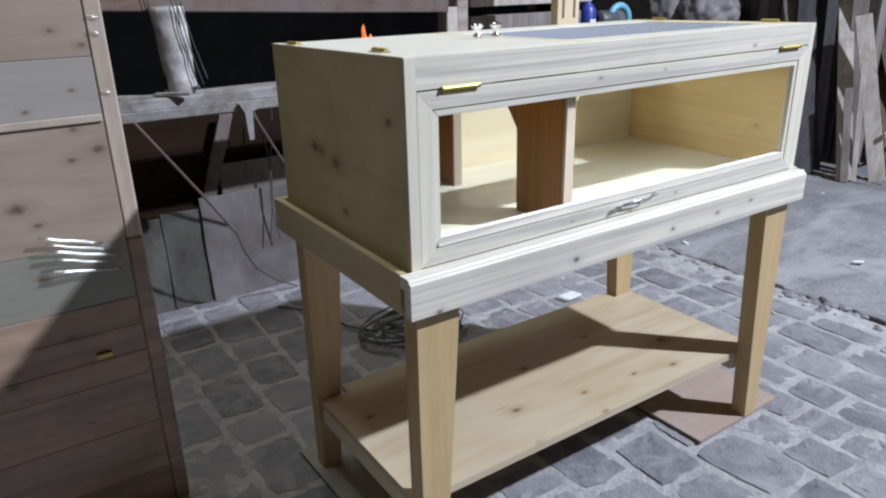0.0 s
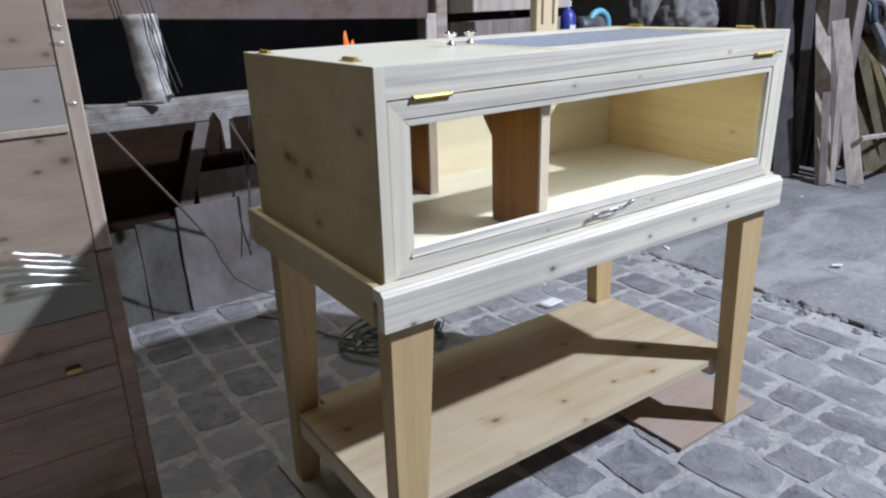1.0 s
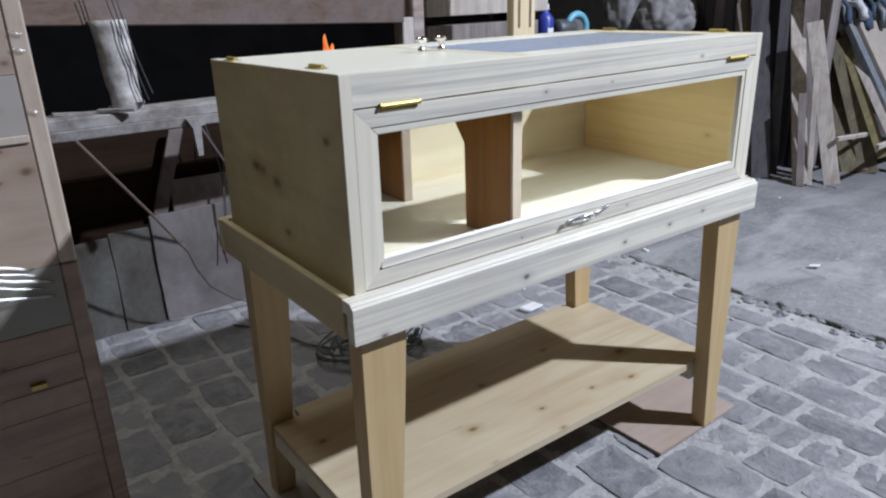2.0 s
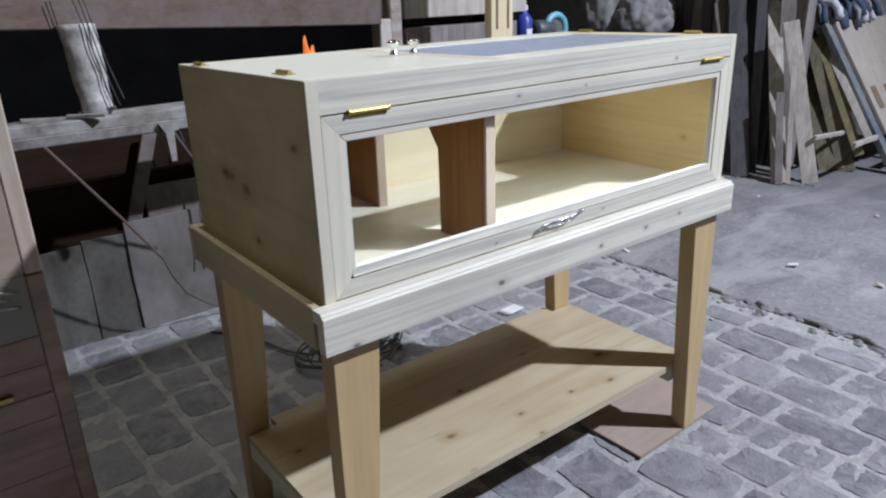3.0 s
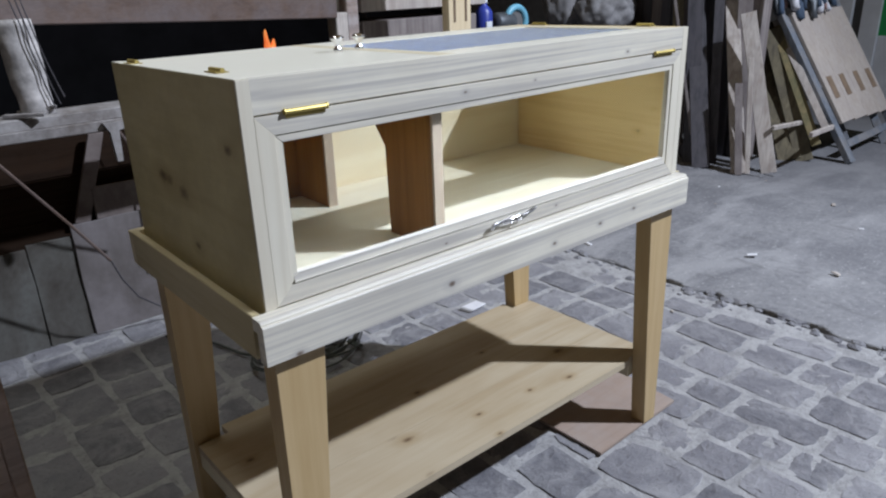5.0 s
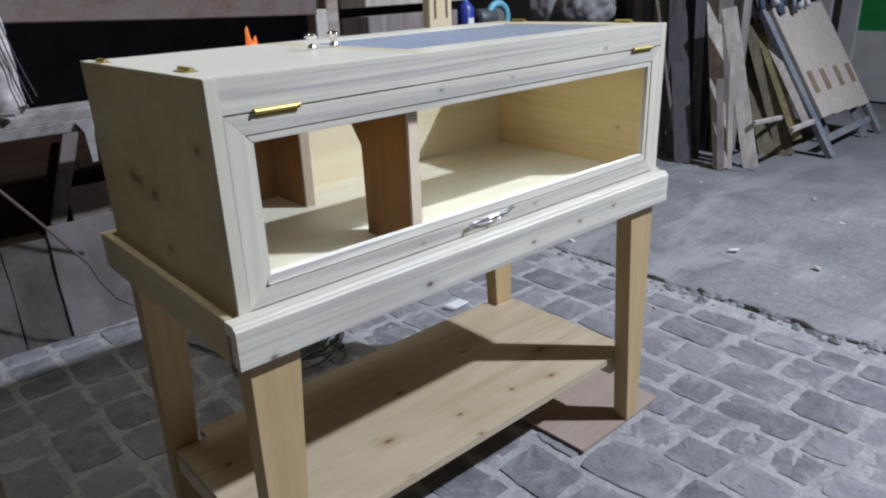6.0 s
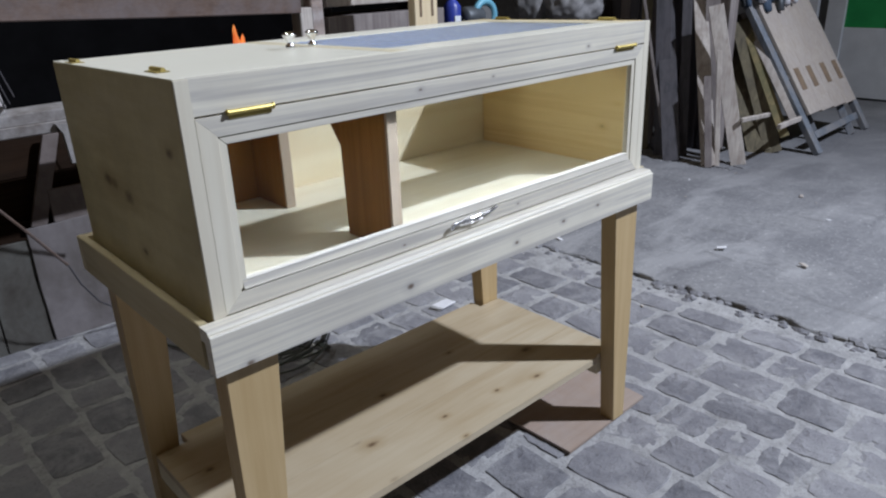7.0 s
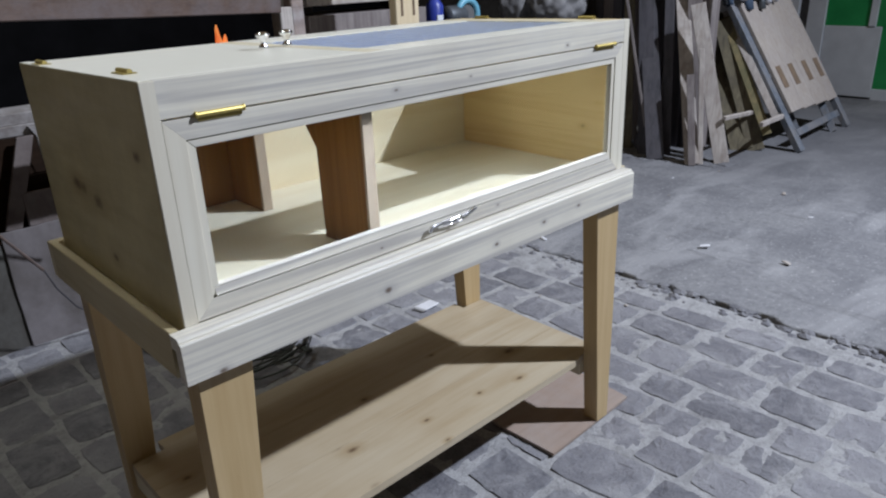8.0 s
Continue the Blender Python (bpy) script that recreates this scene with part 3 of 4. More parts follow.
def pine_stand():
    s = thing("stand", 1.26, 1.37, 0.010, "pine stand with tapered legs and a low shelf on paving", "table")

    front = [(SY0, 0.681), (SY0, 0.7495), (SY0 + 0.0018, 0.7520), (SY0 + 0.0055, 0.7522), (SY0 + 0.0055, 0.7545), (SY0 + 0.0075, 0.7575),
             (SY0 + 0.0110, 0.7590), (SY0 + 0.0360, 0.7590), (SY0 + 0.0360, 0.735), (SY0 + 0.022, 0.735), (SY0 + 0.022, 0.681)]
    part("apron", prism(front, 0, SX0, SX1), pine_rail, s, "moulded pine apron board")

    def plain_board(x0, x1):
        return [(x0, 0.681), (x0, 0.7590), (x0 + 0.0015, 0.7605), (x1 - 0.0015, 0.7605), (x1, 0.7590), (x1, 0.681)]
    part("apron", prism(plain_board(SX0, SX0 + 0.015), 1, SY0 + 0.0365, SY1 - 0.0225), pine_apron_shaded, s, "pine apron board with its shade in the colour")
    part("apron", prism(plain_board(SX1 - 0.0025, SX1 + 0.0125), 1, SY0 + 0.0365, SY1 - 0.0225), pine_y, s)
    part("apron", slab(SX0, SX1, SY1 - 0.022, SY1, 0.681, 0.7585, 0.001), pine_x, s)
    part("deck", slab(SX0 + 0.0155, SX1 - 0.003, SY0 + 0.0365, SY1 - 0.023, 0.724, 0.744, 0.001), pine_x, s)
    for cx, kx in ((0.664, 1), (1.843, -1)):
        for cy, ky in ((1.0865, 1), (1.647, -1)):
            part("leg", tapered_leg(cx, kx, cy, ky), pine_leg, s, "tapered pine leg")
    # shelf boards, notched round the legs
    x0, x1, y0, y1, z0, z1 = 0.672, 1.845, 1.128, 1.640, 0.203, 0.222
    third = (y1 - y0) / 3
    for k in range(3):
        a, c = y0 + k * third, y0 + (k + 1) * third - 0.0006
        if k == 1:
            o = [(x0, a), (x1, a), (x1, c), (x0, c)]
        elif k == 0:
            o = [(x0 + 0.078, a), (x1 - 0.086, a), (x1 - 0.086, 1.136), (x1, 1.136), (x1, c), (x0, c), (x0, 1.136), (x0 + 0.078, 1.136)]
        else:
            o = [(x0, a), (x1, a), (x1, 1.598), (x1 - 0.086, 1.598), (x1 - 0.086, c), (x0 + 0.078, c), (x0 + 0.078, 1.598), (x0, 1.598)]
        part("shelf_board", prism(o, 2, z0, z1), pine_shelf, s, "knotty pine shelf board")
    for x in (0.6725, 1.765):
        part("cleat", slab(x, x + 0.022, 1.136, 1.598, 0.158, 0.2025, 0.001), pine_y, s)


def tapered_leg(cx, kx, cy, ky):
    """A leg with straight outer faces, whose inner faces run in towards the foot."""
    bm = bmesh.new()
    rings = []
    for z, wx, wy in ((0.010, 0.052, 0.046), (0.40, 0.079, 0.046), (0.679, 0.099, 0.046), (0.7235, 0.099, 0.046)):
        xa, xb, ya, yb = cx, cx + kx * wx, cy, cy + ky * wy
        rings.append([bm.verts.new(p) for p in ((xa, ya, z), (xb, ya, z), (xb, yb, z), (xa, yb, z))])
    for p, q in zip(rings, rings[1:]):
        for i in range(4):
            bm.faces.new((p[i], p[(i + 1) % 4], q[(i + 1) % 4], q[i]))
    bm.faces.new(rings[0])
    bm.faces.new(rings[-1])
    bmesh.ops.bevel(bm, geom=[e for e in bm.edges if abs(e.verts[0].co.z - e.verts[1].co.z) > 0.05], offset=0.002, segments=1, affect="EDGES")
    return bm


pine_stand()


def packing_sheet(name, corners, mat, label):
    """A thin sheet of plywood under the feet of the stand."""
    cx = sum(p[0] for p in corners) / 4
    cy = sum(p[1] for p in corners) / 4
    p = thing(name, cx, cy, 0.0015, label, "plywood sheet", "packing sheets under the stand")
    part("sheet", prism(corners, 2, 0.0015, 0.0097), mat, p)


packing_sheet("plywood_sheet", [(1.588, 1.086), (1.962, 1.094), (2.02, 1.72), (1.575, 1.70)], plywood, "reddish plywood sheet lying under the feet of the stand")
packing_sheet("plywood_sheet", [(0.655, 1.00), (0.93, 1.02), (0.90, 1.74), (0.640, 1.715)], plywood_grey, "dusty plywood sheet lying under the feet of the stand")


# ---- the film-wrapped timber panel ----
def film_panel():
    p = thing("wrapped_panel", 0.0, 1.74, 0.0, "tall knotty board panel wrapped in clear shiny film", "wood panel")
    y0, y1 = 1.722, 1.745
    heights = (0.0, 0.11, 0.25, 0.385, 0.446, 0.515, 0.583, 0.724, 0.992, 1.119, 1.27, 1.42, 1.58, 1.74, 1.90)
    for a, c in zip(heights, heights[1:]):
        # Boards below 0.58 carry the shadow over the panel's foot in their colour.
        part("board", slab(-0.75, 0.298, y0 + 0.002 * random.random(), y1, a + 0.0003, c - 0.0003, 0.0012), panel_grey if a == 0.992 else panel_green if a == 0.583 else panel_wood if a > 0.58 else panel_shaded, p, "" if a > 0.58 else "board with the foot's shadow in its colour")
    part("edge_stile", slab(0.2985, 0.334, y0 - 0.001, y1 + 0.012, 0.724, 1.92, 0.004), panel_edge, p, "pale edge strip under shiny film")
    part("edge_stile", slab(0.2985, 0.334, y0 - 0.001, y1 + 0.012, 0.0, 0.7235, 0.004), panel_shaded, p, "edge strip with the foot's shadow in its colour")
    part("batten", slab(-0.75, 0.297, y0 - 0.006, y0 - 0.0003, 0.987, 1.003, 0.002), panel_edge, p)
    # folds of the film: long low ridges over the boards
    for x0, z, length, r in ((0.150, 0.768, 0.085, 0.0030), (0.158, 0.752, 0.09, 0.0022), (0.160, 0.738, 0.10, 0.0034), (0.170, 0.716, 0.08, 0.0026), (0.155, 0.690, 0.06, 0.0016),
                             (0.165, 0.690, 0.095, 0.0034), (0.02, 0.405, 0.03, 0.002), (0.05, 0.30, 0.03, 0.002), (0.14, 0.30, 0.02, 0.002), (0.305, 1.20, 0.02, 0.002), (0.303, 1.17, 0.02, 0.002), (0.308, 1.05, 0.015, 0.002)):
        fall = 0.36 if z > 0.7 else 0.26
        x0, length, r = (x0 - 0.02, length * 1.4, r * 1.15) if z > 0.6 and x0 < 0.3 else (x0, length, r)
        fold = cord([(x0 + length * t / 6, y0 - (0.20 * length * (1 - t / 6) if length > 0.07 else 0.0) - 0.0008 * math.sin(math.pi * t / 6) - (0.006 if x0 > 0.3 else 0), z - fall * length * t / 6 + 0.001 * math.sin(t * 2.0 + z * 50)) for t in range(7)], r, 12)
        part("film_fold", fold, film, p, "fold of clear film", smooth=True)
    clip = slab(0.190, 0.222, y0 - 0.010, y0 - 0.0005, 0.455, 0.466, 0.001)
    part("hinge", clip, brass, p, "brass hinge")


# Browner wood that holds the shadow over the panel's lower part.
panel_shaded = wood("film_panel_shaded", (0.46, 0.32, 0.235), (0.25, 0.155, 0.10), 0, streak=0.7, rough=0.45, coat=0.5, dirt=0.4, dirt_colour=(0.10, 0.08, 0.07), knots=[(0.02, 1.722, 0.44, 0.010), (0.15, 1.722, 0.52, 0.008)])
panel_edge = wood("film_edge_wood", (0.52, 0.42, 0.33), (0.32, 0.24, 0.18), 2, streak=0.5, rough=0.25, coat=0.8, dirt=0.4, dirt_colour=(0.55, 0.53, 0.5))
film = Nodes("clear_film")
sheen = film.add("ShaderNodeBsdfGlossy", {"Roughness": 0.30})
clear = film.add("ShaderNodeBsdfTransparent")
blend = film.add("ShaderNodeMixShader", {0: 0.28, 1: clear.outputs[0], 2: sheen.outputs[0]})
film.tree.links.new(blend.outputs[0], film.tree.nodes["Material Output"].inputs["Surface"])
film = film.mat
film_panel()


# ---- the old workbench and what stands behind it ----
def workbench():
    w = thing("ledge", 0.5, 2.60, 0.0, "old rough timber ledge covered in pale dust", "ledge")
    part("top", rough_up(slab(-1.4, 1.95, 2.545, 2.675, 0.868, 0.905, 0.004), 5, 0.007, 9.0), dusty, w, "thick top covered in pale dust")
    part("front_rail", rough_up(slab(-1.4, 1.95, 2.536, 2.566, 0.835, 0.868, 0.003), 5, 0.004, 11.0, 3.0), dusty, w)
    for x in (-0.9, 1.86):
        part("leg", slab(x - 0.035, x + 0.035, 2.59, 2.66, -0.005, 0.862, 0.004), old_x, w)
    part("bracket", prism([(0.845, 0.862), (0.91, 0.862), (0.905, 0.838), (0.89, 0.835), (0.885, 0.735), (0.868, 0.735), (0.862, 0.83)], 1, 2.515, 2.535), dusty, w, "pale splintered bracket")
    for k in range(14):
        x = 0.3 + 1.5 * random.random()
        part("splinter", slab(0, 0.05 + 0.09 * random.random(), 0, 0.02, 0, 0.010, 0.001), dusty, w, local=True).matrix_local = pose(x - 0.5, random.uniform(-0.045, 0.03), 0.906 + 0.004 * random.random(), random.uniform(-8, 8), random.uniform(-8, 8), random.uniform(-40, 40))


workbench()


def board_wall():
    b = thing("board_partition", 0.5, 2.94, 0.0, "brown boards coloured near-black for the dark under a ledge, with pale dusty sheets", "partition", kind="structure")
    z = 0.30
    for k in range(3):
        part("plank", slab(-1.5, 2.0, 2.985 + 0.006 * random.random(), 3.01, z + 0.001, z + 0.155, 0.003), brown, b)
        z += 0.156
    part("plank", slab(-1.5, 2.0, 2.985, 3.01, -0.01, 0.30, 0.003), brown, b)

    def sheet_of(x0, x1, y, top, mat, lean=0.0, seed=0.0, label="stained dusty sheet"):
        bm = slab(x0, x1, y - 0.012, y, -0.008, top, 0.003, 2)
        rough_up(bm, 5, 0.006, 6.0, seed)
        for v in bm.verts:
            v.co.y += lean * v.co.z
        part("sheet", bm, mat, b, label)
    sheet_of(0.760, 1.32, 2.905, 0.440, pale_sheet, 0.05, 1.0)
    sheet_of(1.325, 1.80, 2.905, 0.455, pale_sheet, 0.05, 2.0)
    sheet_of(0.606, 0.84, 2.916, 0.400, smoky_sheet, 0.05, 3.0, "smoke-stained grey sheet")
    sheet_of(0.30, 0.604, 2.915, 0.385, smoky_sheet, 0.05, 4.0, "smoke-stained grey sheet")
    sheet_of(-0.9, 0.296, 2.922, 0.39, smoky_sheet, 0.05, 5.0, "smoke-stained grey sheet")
    part("rail", rough_up(slab(0.865, 1.80, 2.935, 2.953, 0.436, 0.562, 0.003), 4, 0.004, 7.0, 6.0), pink_sheet, b, "pinkish grey board")
    brace = prism([(0.785, 0.440), (0.838, 0.430), (0.950, 0.760), (0.895, 0.760)], 1, 2.938, 2.956, 0.002)
    part("brace", rough_up(brace, 2, 0.002, 8.0, 7.0), pink_sheet, b, "slanting dusty brace")
    for k in range(2):
        pts = [(1.010 + 0.05 * k + 0.035 * math.sin(4.0 * t + 2 * k) + 0.03 * t, 2.872 - 0.006 * t, 0.800 - 0.65 * t) for t in (0, 0.15, 0.3, 0.45, 0.6, 0.75, 0.9)]
        part("wire", cord(pts, 0.0026), black_board, b, "thin dark wire")


def stained(name, light, mid, dark, scale):
    """Sheet goods with broad smoky stains and fine dust."""
    n = Nodes(name, 0.85)
    a = n.noise(n.place((1.0, 1.0, 0.55), False), scale, 5, 0.6, 0.5)
    f = n.noise(n.place((1, 1, 1), False), 45.0, 4, 0.65)
    col = n.ramp(a, [(0.34, dark), (0.48, mid), (0.62, light)])
    col = n.mix(n.ramp(f, [(0.40, 0.0), (0.75, 0.35)]), col, dark)
    n.set("Base Color", col)
    n.bump(f, 0.3, 0.002)
    return n.mat


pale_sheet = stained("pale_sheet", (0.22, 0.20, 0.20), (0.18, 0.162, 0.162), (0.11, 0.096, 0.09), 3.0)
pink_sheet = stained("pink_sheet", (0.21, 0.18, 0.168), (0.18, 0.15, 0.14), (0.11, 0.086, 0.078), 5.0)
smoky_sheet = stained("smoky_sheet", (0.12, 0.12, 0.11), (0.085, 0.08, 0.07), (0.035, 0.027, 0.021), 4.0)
board_wall()


def hanging_cord():
    c = thing("stick", 0.65, 2.53, 0.0, "thin pale stick leaning aslant under a ledge", "stick")
    part("strand", cord([(0.500, 2.528, 0.840), (0.60, 2.55, 0.69), (0.70, 2.58, 0.54), (0.805, 2.62, 0.375)], 0.005), old_beam, c)
    part("wire", cord([(0.806, 2.62, 0.376), (0.84, 2.66, 0.28), (0.90, 2.72, 0.17), (1.0, 2.78, 0.07), (1.10, 2.82, 0.003)], 0.003), black_board, c, "thin dark wire")
    part("strand", cord([(0.885, 2.525, 0.840), (0.93, 2.56, 0.765), (0.985, 2.60, 0.675), (1.06, 2.66, 0.555)], 0.005), old_beam, c)


hanging_cord()


def log_post():
    p = thing("log_post", 0.68, 2.615, 0.905, "pale rough log post standing on a ledge", "post")
    bm = bmesh.new()
    rings = []
    for k in range(15):
        z = 0.900 + 0.285 * k / 14
        cx = 0.692 - 0.018 * k / 14 + 0.002 * math.sin(k * 1.1)
        ring = []
        for i in range(18):
            a = math.tau * i / 18
            r = 0.048 + 0.007 * k / 14 + 0.007 * noise.noise(Vector((math.cos(a) * 2, math.sin(a) * 2, z * 14)))
            ring.append(bm.verts.new((cx + r * math.cos(a), 2.615 + 0.9 * r * math.sin(a), z)))
        rings.append(ring)
    for a, c in zip(rings, rings[1:]):
        for i in range(18):
            bm.faces.new((a[i], a[(i + 1) % 18], c[(i + 1) % 18], c[i]))
    bm.faces.new(rings[0])
    bm.faces.new(rings[-1])
    part("log", bm, bark, p, smooth=True)
    for k in range(3):
        pts = [(0.655 + 0.016 * k + 0.075 * t, 2.558 - 0.004 * math.sin(3 * t), 1.30 - 0.36 * t + 0.02 * math.sin(5 * t + k)) for t in (0, 0.2, 0.4, 0.6, 0.8, 1.0)]
        part("wire", cord(pts, 0.002), black_board, p, "thin dark wire")


bark = plain("pale_bark", (0.42, 0.40, 0.39), 0.9, 0, 0.5, 18, 0.7)
log_post()


def old_beam_rail():
    b = thing("beam", 0.4, 3.0, 1.16, "heavy old beam of reddish planks spanning over a bench", "beam", kind="structure")
    for k, (z0, z1, dy) in enumerate(((0.0, 0.17, 0.0), (0.173, 0.34, 0.012))):
        bm = slab(-1.5, 2.10, 2.60 + dy, 2.65 + dy, 1.176 + z0, 1.176 + z1, 0.004)
        for v in bm.verts:
            v.co.z += -0.050 * (v.co.x - 0.5)
            v.co.y += 0.29 * (v.co.x - 0.5)
        part("plank", rough_up(bm, 4, 0.004, 6.0, k * 5.0), old_beam, b)
    part("post", slab(2.170, 2.235, 3.09, 3.16, -0.02, 1.9, 0.004), old_x, b)
    part("block", slab(2.100, 2.166, 3.08, 3.16, 0.88, 1.12, 0.004), pale_board, b)
    part("post", slab(-1.5, -1.38, 2.08, 2.16, -0.02, 1.6, 0.004), old_x, b)


old_beam_rail()


def brazier():
    b = thing("brazier", 4.3, 8.1, -0.03, "rusty drum with burning wood in a dark yard", "brazier")
    part("drum", turned([(0.30, -0.03), (0.31, 0.20), (0.30, 0.48), (0.28, 0.48), (0.27, 0.40)], Matrix.Translation((4.3, 8.1, 0)), 20), unlit_black, b)
    fire = bmesh.new()
    for dx, h, lean in ((0.0, 0.31, -5), (0.022, 0.19, 2)):
        x, y = 4.34 + dx, 8.1 + random.uniform(-0.06, 0.06)
        turned([(0.02, 0.40), (0.042, 0.44), (0.048, 0.44 + 0.25 * h), (0.034, 0.44 + 0.5 * h), (0.020, 0.44 + 0.8 * h), (0.004, 0.44 + h)], Matrix.Translation((x, y, 0)) @ pose(0, 0, 0, 0, lean, 0), 8, fire)
    rough_up(fire, 1, 0.014, 13.0)
    part("flame", fire, flame_mat, b, "orange flames", smooth=True)


flame_mat = Nodes("flame")
flame_mat.set("Base Color", (0.9, 0.25, 0.05, 1))
flame_mat.set("Emission Color", flame_mat.ramp(flame_mat.noise(flame_mat.place((1, 1, 0.5)), 14.0, 3), [(0.35, (0.75, 0.08, 0.02)), (0.66, (1.0, 0.36, 0.10))]))
flame_mat.set("Emission Strength", 0.9)
flame_mat = flame_mat.mat
brazier()


# ---- the store behind the box: chest, new post, tools and sacks ----
def chest():
    c = thing("board_stack", 2.66, 3.2, 0.0, "stacked pale planed boards with a dark gap", "boards")
    z = 0.0
    for k in range(11):
        h = 0.0975
        part("board", slab(2.27, 3.02, 3.10 + 0.01 * random.random(), 3.42, z, z + h - 0.004, 0.003), pale_board if k != 10 else grey_board, c)
        z += h
    part("board", slab(2.27, 3.1, 3.11, 3.42, 1.113, 1.30, 0.003), pale_board, c)
    part("spacer", slab(2.30, 2.36, 3.2, 3.4, z - 0.002, 1.1125, 0.002), black_board, c)
    part("spacer", slab(2.94, 3.0, 3.2, 3.4, z - 0.002, 1.1125, 0.002), black_board, c)


chest()


def slotted_post():
    p = thing("new_post", 2.55, 2.72, 0.0, "new pale timber post with two long slots", "post")
    part("shaft", slab(2.455, 2.592, 2.68, 2.73, -0.005, 1.75, 0.003), new_post, p)
    for x in (2.489, 2.559):
        part("slot", slab(x - 0.006, x + 0.006, 2.6775, 2.6795, 1.065, 1.62, 0.0), slot_dark, p)


slotted_post()


def back_table():
    t = thing("back_table", 3.95, 3.45, 0.0, "dark old table standing in the shade", "table")
    part("top", slab(3.06, 5.15, 3.2, 3.85, 0.80, 0.84, 0.004), black_board, t)
    for x in (3.12, 5.08):
        for y in (3.25, 3.80):
            part("leg", slab(x - 0.03, x + 0.03, y - 0.03, y + 0.03, -0.01, 0.799, 0.003), black_board, t)


back_table()


def tin(x, y, r, h, mat, name, label, cap):
    c = thing(name, x, y, 0.84, label, name.replace("_", " "))
    part("body", turned([(r * 0.95, 0.84), (r, 0.845), (r, 0.84 + h * 0.72), (r * 0.6, 0.84 + h * 0.82), (r * 0.35, 0.84 + h * 0.86), (r * 0.35, 0.84 + h * 0.9)], Matrix.Translation((x, y, 0)), 18), mat, c, smooth=True)
    part("cap", turned([(r * 0.42, 0.84 + h * 0.9), (r * 0.42, 0.84 + h)], Matrix.Translation((x, y, 0)), 14), cap, c)
    part("label_patch", slab(x - r * 0.5, x + r * 0.4, y - r * 1.01, y - r * 0.86, 0.84 + h * 0.40, 0.84 + h * 0.55, 0.002), white_paint, c, "pale label patch")


blue_plastic = plain("blue_plastic", (0.03, 0.05, 0.30), 0.35, 0, 0.2, 8)
cyan_plastic = plain("cyan_plastic", (0.16, 0.42, 0.55), 0.4, 0, 0.2, 8)
sacking = plain("grey_sacking", (0.20, 0.195, 0.195), 0.9, 0, 0.45, 11, 0.8)
dark_iron = plain("dark_iron", (0.10, 0.11, 0.12), 0.5, 0.5, 0.3, 14)
tin(3.285, 3.32, 0.052, 0.30, blue_plastic, "blue_bottle", "dark blue plastic bottle with a pale cap", white_paint)


def ring_tool():
    r = thing("grinder", 3.57, 3.35, 0.84, "bench grinder with a pale blue curved guard", "tool")
    part("motor", turned([(0.055, 0), (0.062, 0.02), (0.062, 0.13), (0.05, 0.15)], pose(3.40, 3.35, 0.985, 0, 90, 0), 18), dark_iron, r, smooth=True)
    part("base", slab(3.38, 3.66, 3.29, 3.41, 0.84, 0.925, 0.008), dark_iron, r)
    pts = [(3.57 + 0.085 * math.cos(a), 3.33, 0.985 + 0.085 * math.sin(a)) for a in [math.radians(-50 + 250 * k / 24) for k in range(25)]]
    part("guard", cord(pts, 0.021, 10), cyan_plastic, r, "pale blue curved guard", smooth=True)
    part("wheel", turned([(0.062, 0), (0.064, 0.005), (0.064, 0.03), (0.062, 0.035)], pose(3.57, 3.365, 0.985, 90, 0, 0), 22), stone_grey, r)
    part("pillar", slab(3.545, 3.595, 3.335, 3.375, 0.924, 0.975, 0.003), dark_iron, r)


ring_tool()


def sack(x, y, r, h, label):
    s = thing("sack", x, y, 0.84, label, "sack", "sacks on the back table")
    bm = bmesh.new()
    bmesh.ops.create_icosphere(bm, subdivisions=5, radius=1)
    for v in bm.verts:
        d = v.co.copy()
        crease = max(0.0, 1 - 4 * abs(noise.noise(d * 1.5 + Vector((0, x, 0))))) + 0.12 * max(0.0, 1 - 4 * abs(noise.noise(d * 4.2 + Vector((3, x, 0)))))
        k = 1 + 0.16 * noise.noise(d * 2.1 + Vector((x, 0, 0))) + 0.05 * noise.noise(d * 6.0) - 0.085 * crease - 0.10 * abs(math.sin(5 * math.atan2(d.y, d.x))) * max(0, d.z)
        z = max(-0.86, d.z)
        v.co = (x + r * d.x * k, y + r * 0.8 * d.y * k, 0.84 + h * 0.5 * (z * (k if z > 0 else 1) + 0.86) / 0.93)
    part("bag", bm, sacking, s, smooth=True)


sack(4.60, 3.44, 0.25, 0.40, "slumped grey cloth sack full of something")
sack(4.44, 3.66, 0.20, 0.72, "tall slumped grey cloth sack")


# ---- leaning timber on the concrete ----
def leaning_board(name, foot, head, width, thick, mat, label, face=(-0.85, -0.5, 0.0), group="leaning boards"):
    """A sawn board from foot to head, its broad side turned towards face."""
    f, h = Vector(foot), Vector(head)
    up = (h - f).normalized()
    n = Vector(face)
    n = (n - n.dot(up) * up).normalized()
    side = up.cross(n)
    b = thing(name, 0, 0, 0, label, "board", group)
    m = Matrix((side, n, up)).transposed().to_4x4()
    m.translation = f
    b.matrix_world = m
    length = (h - f).length
    bm = slab(-width / 2, width / 2, -thick / 2, thick / 2, 0, length, 0.002)
    rough_up(bm, 3, 0.003, 7.0, length * 3 + width * 90)
    part("plank", bm, mat, b, local=True)
    return b


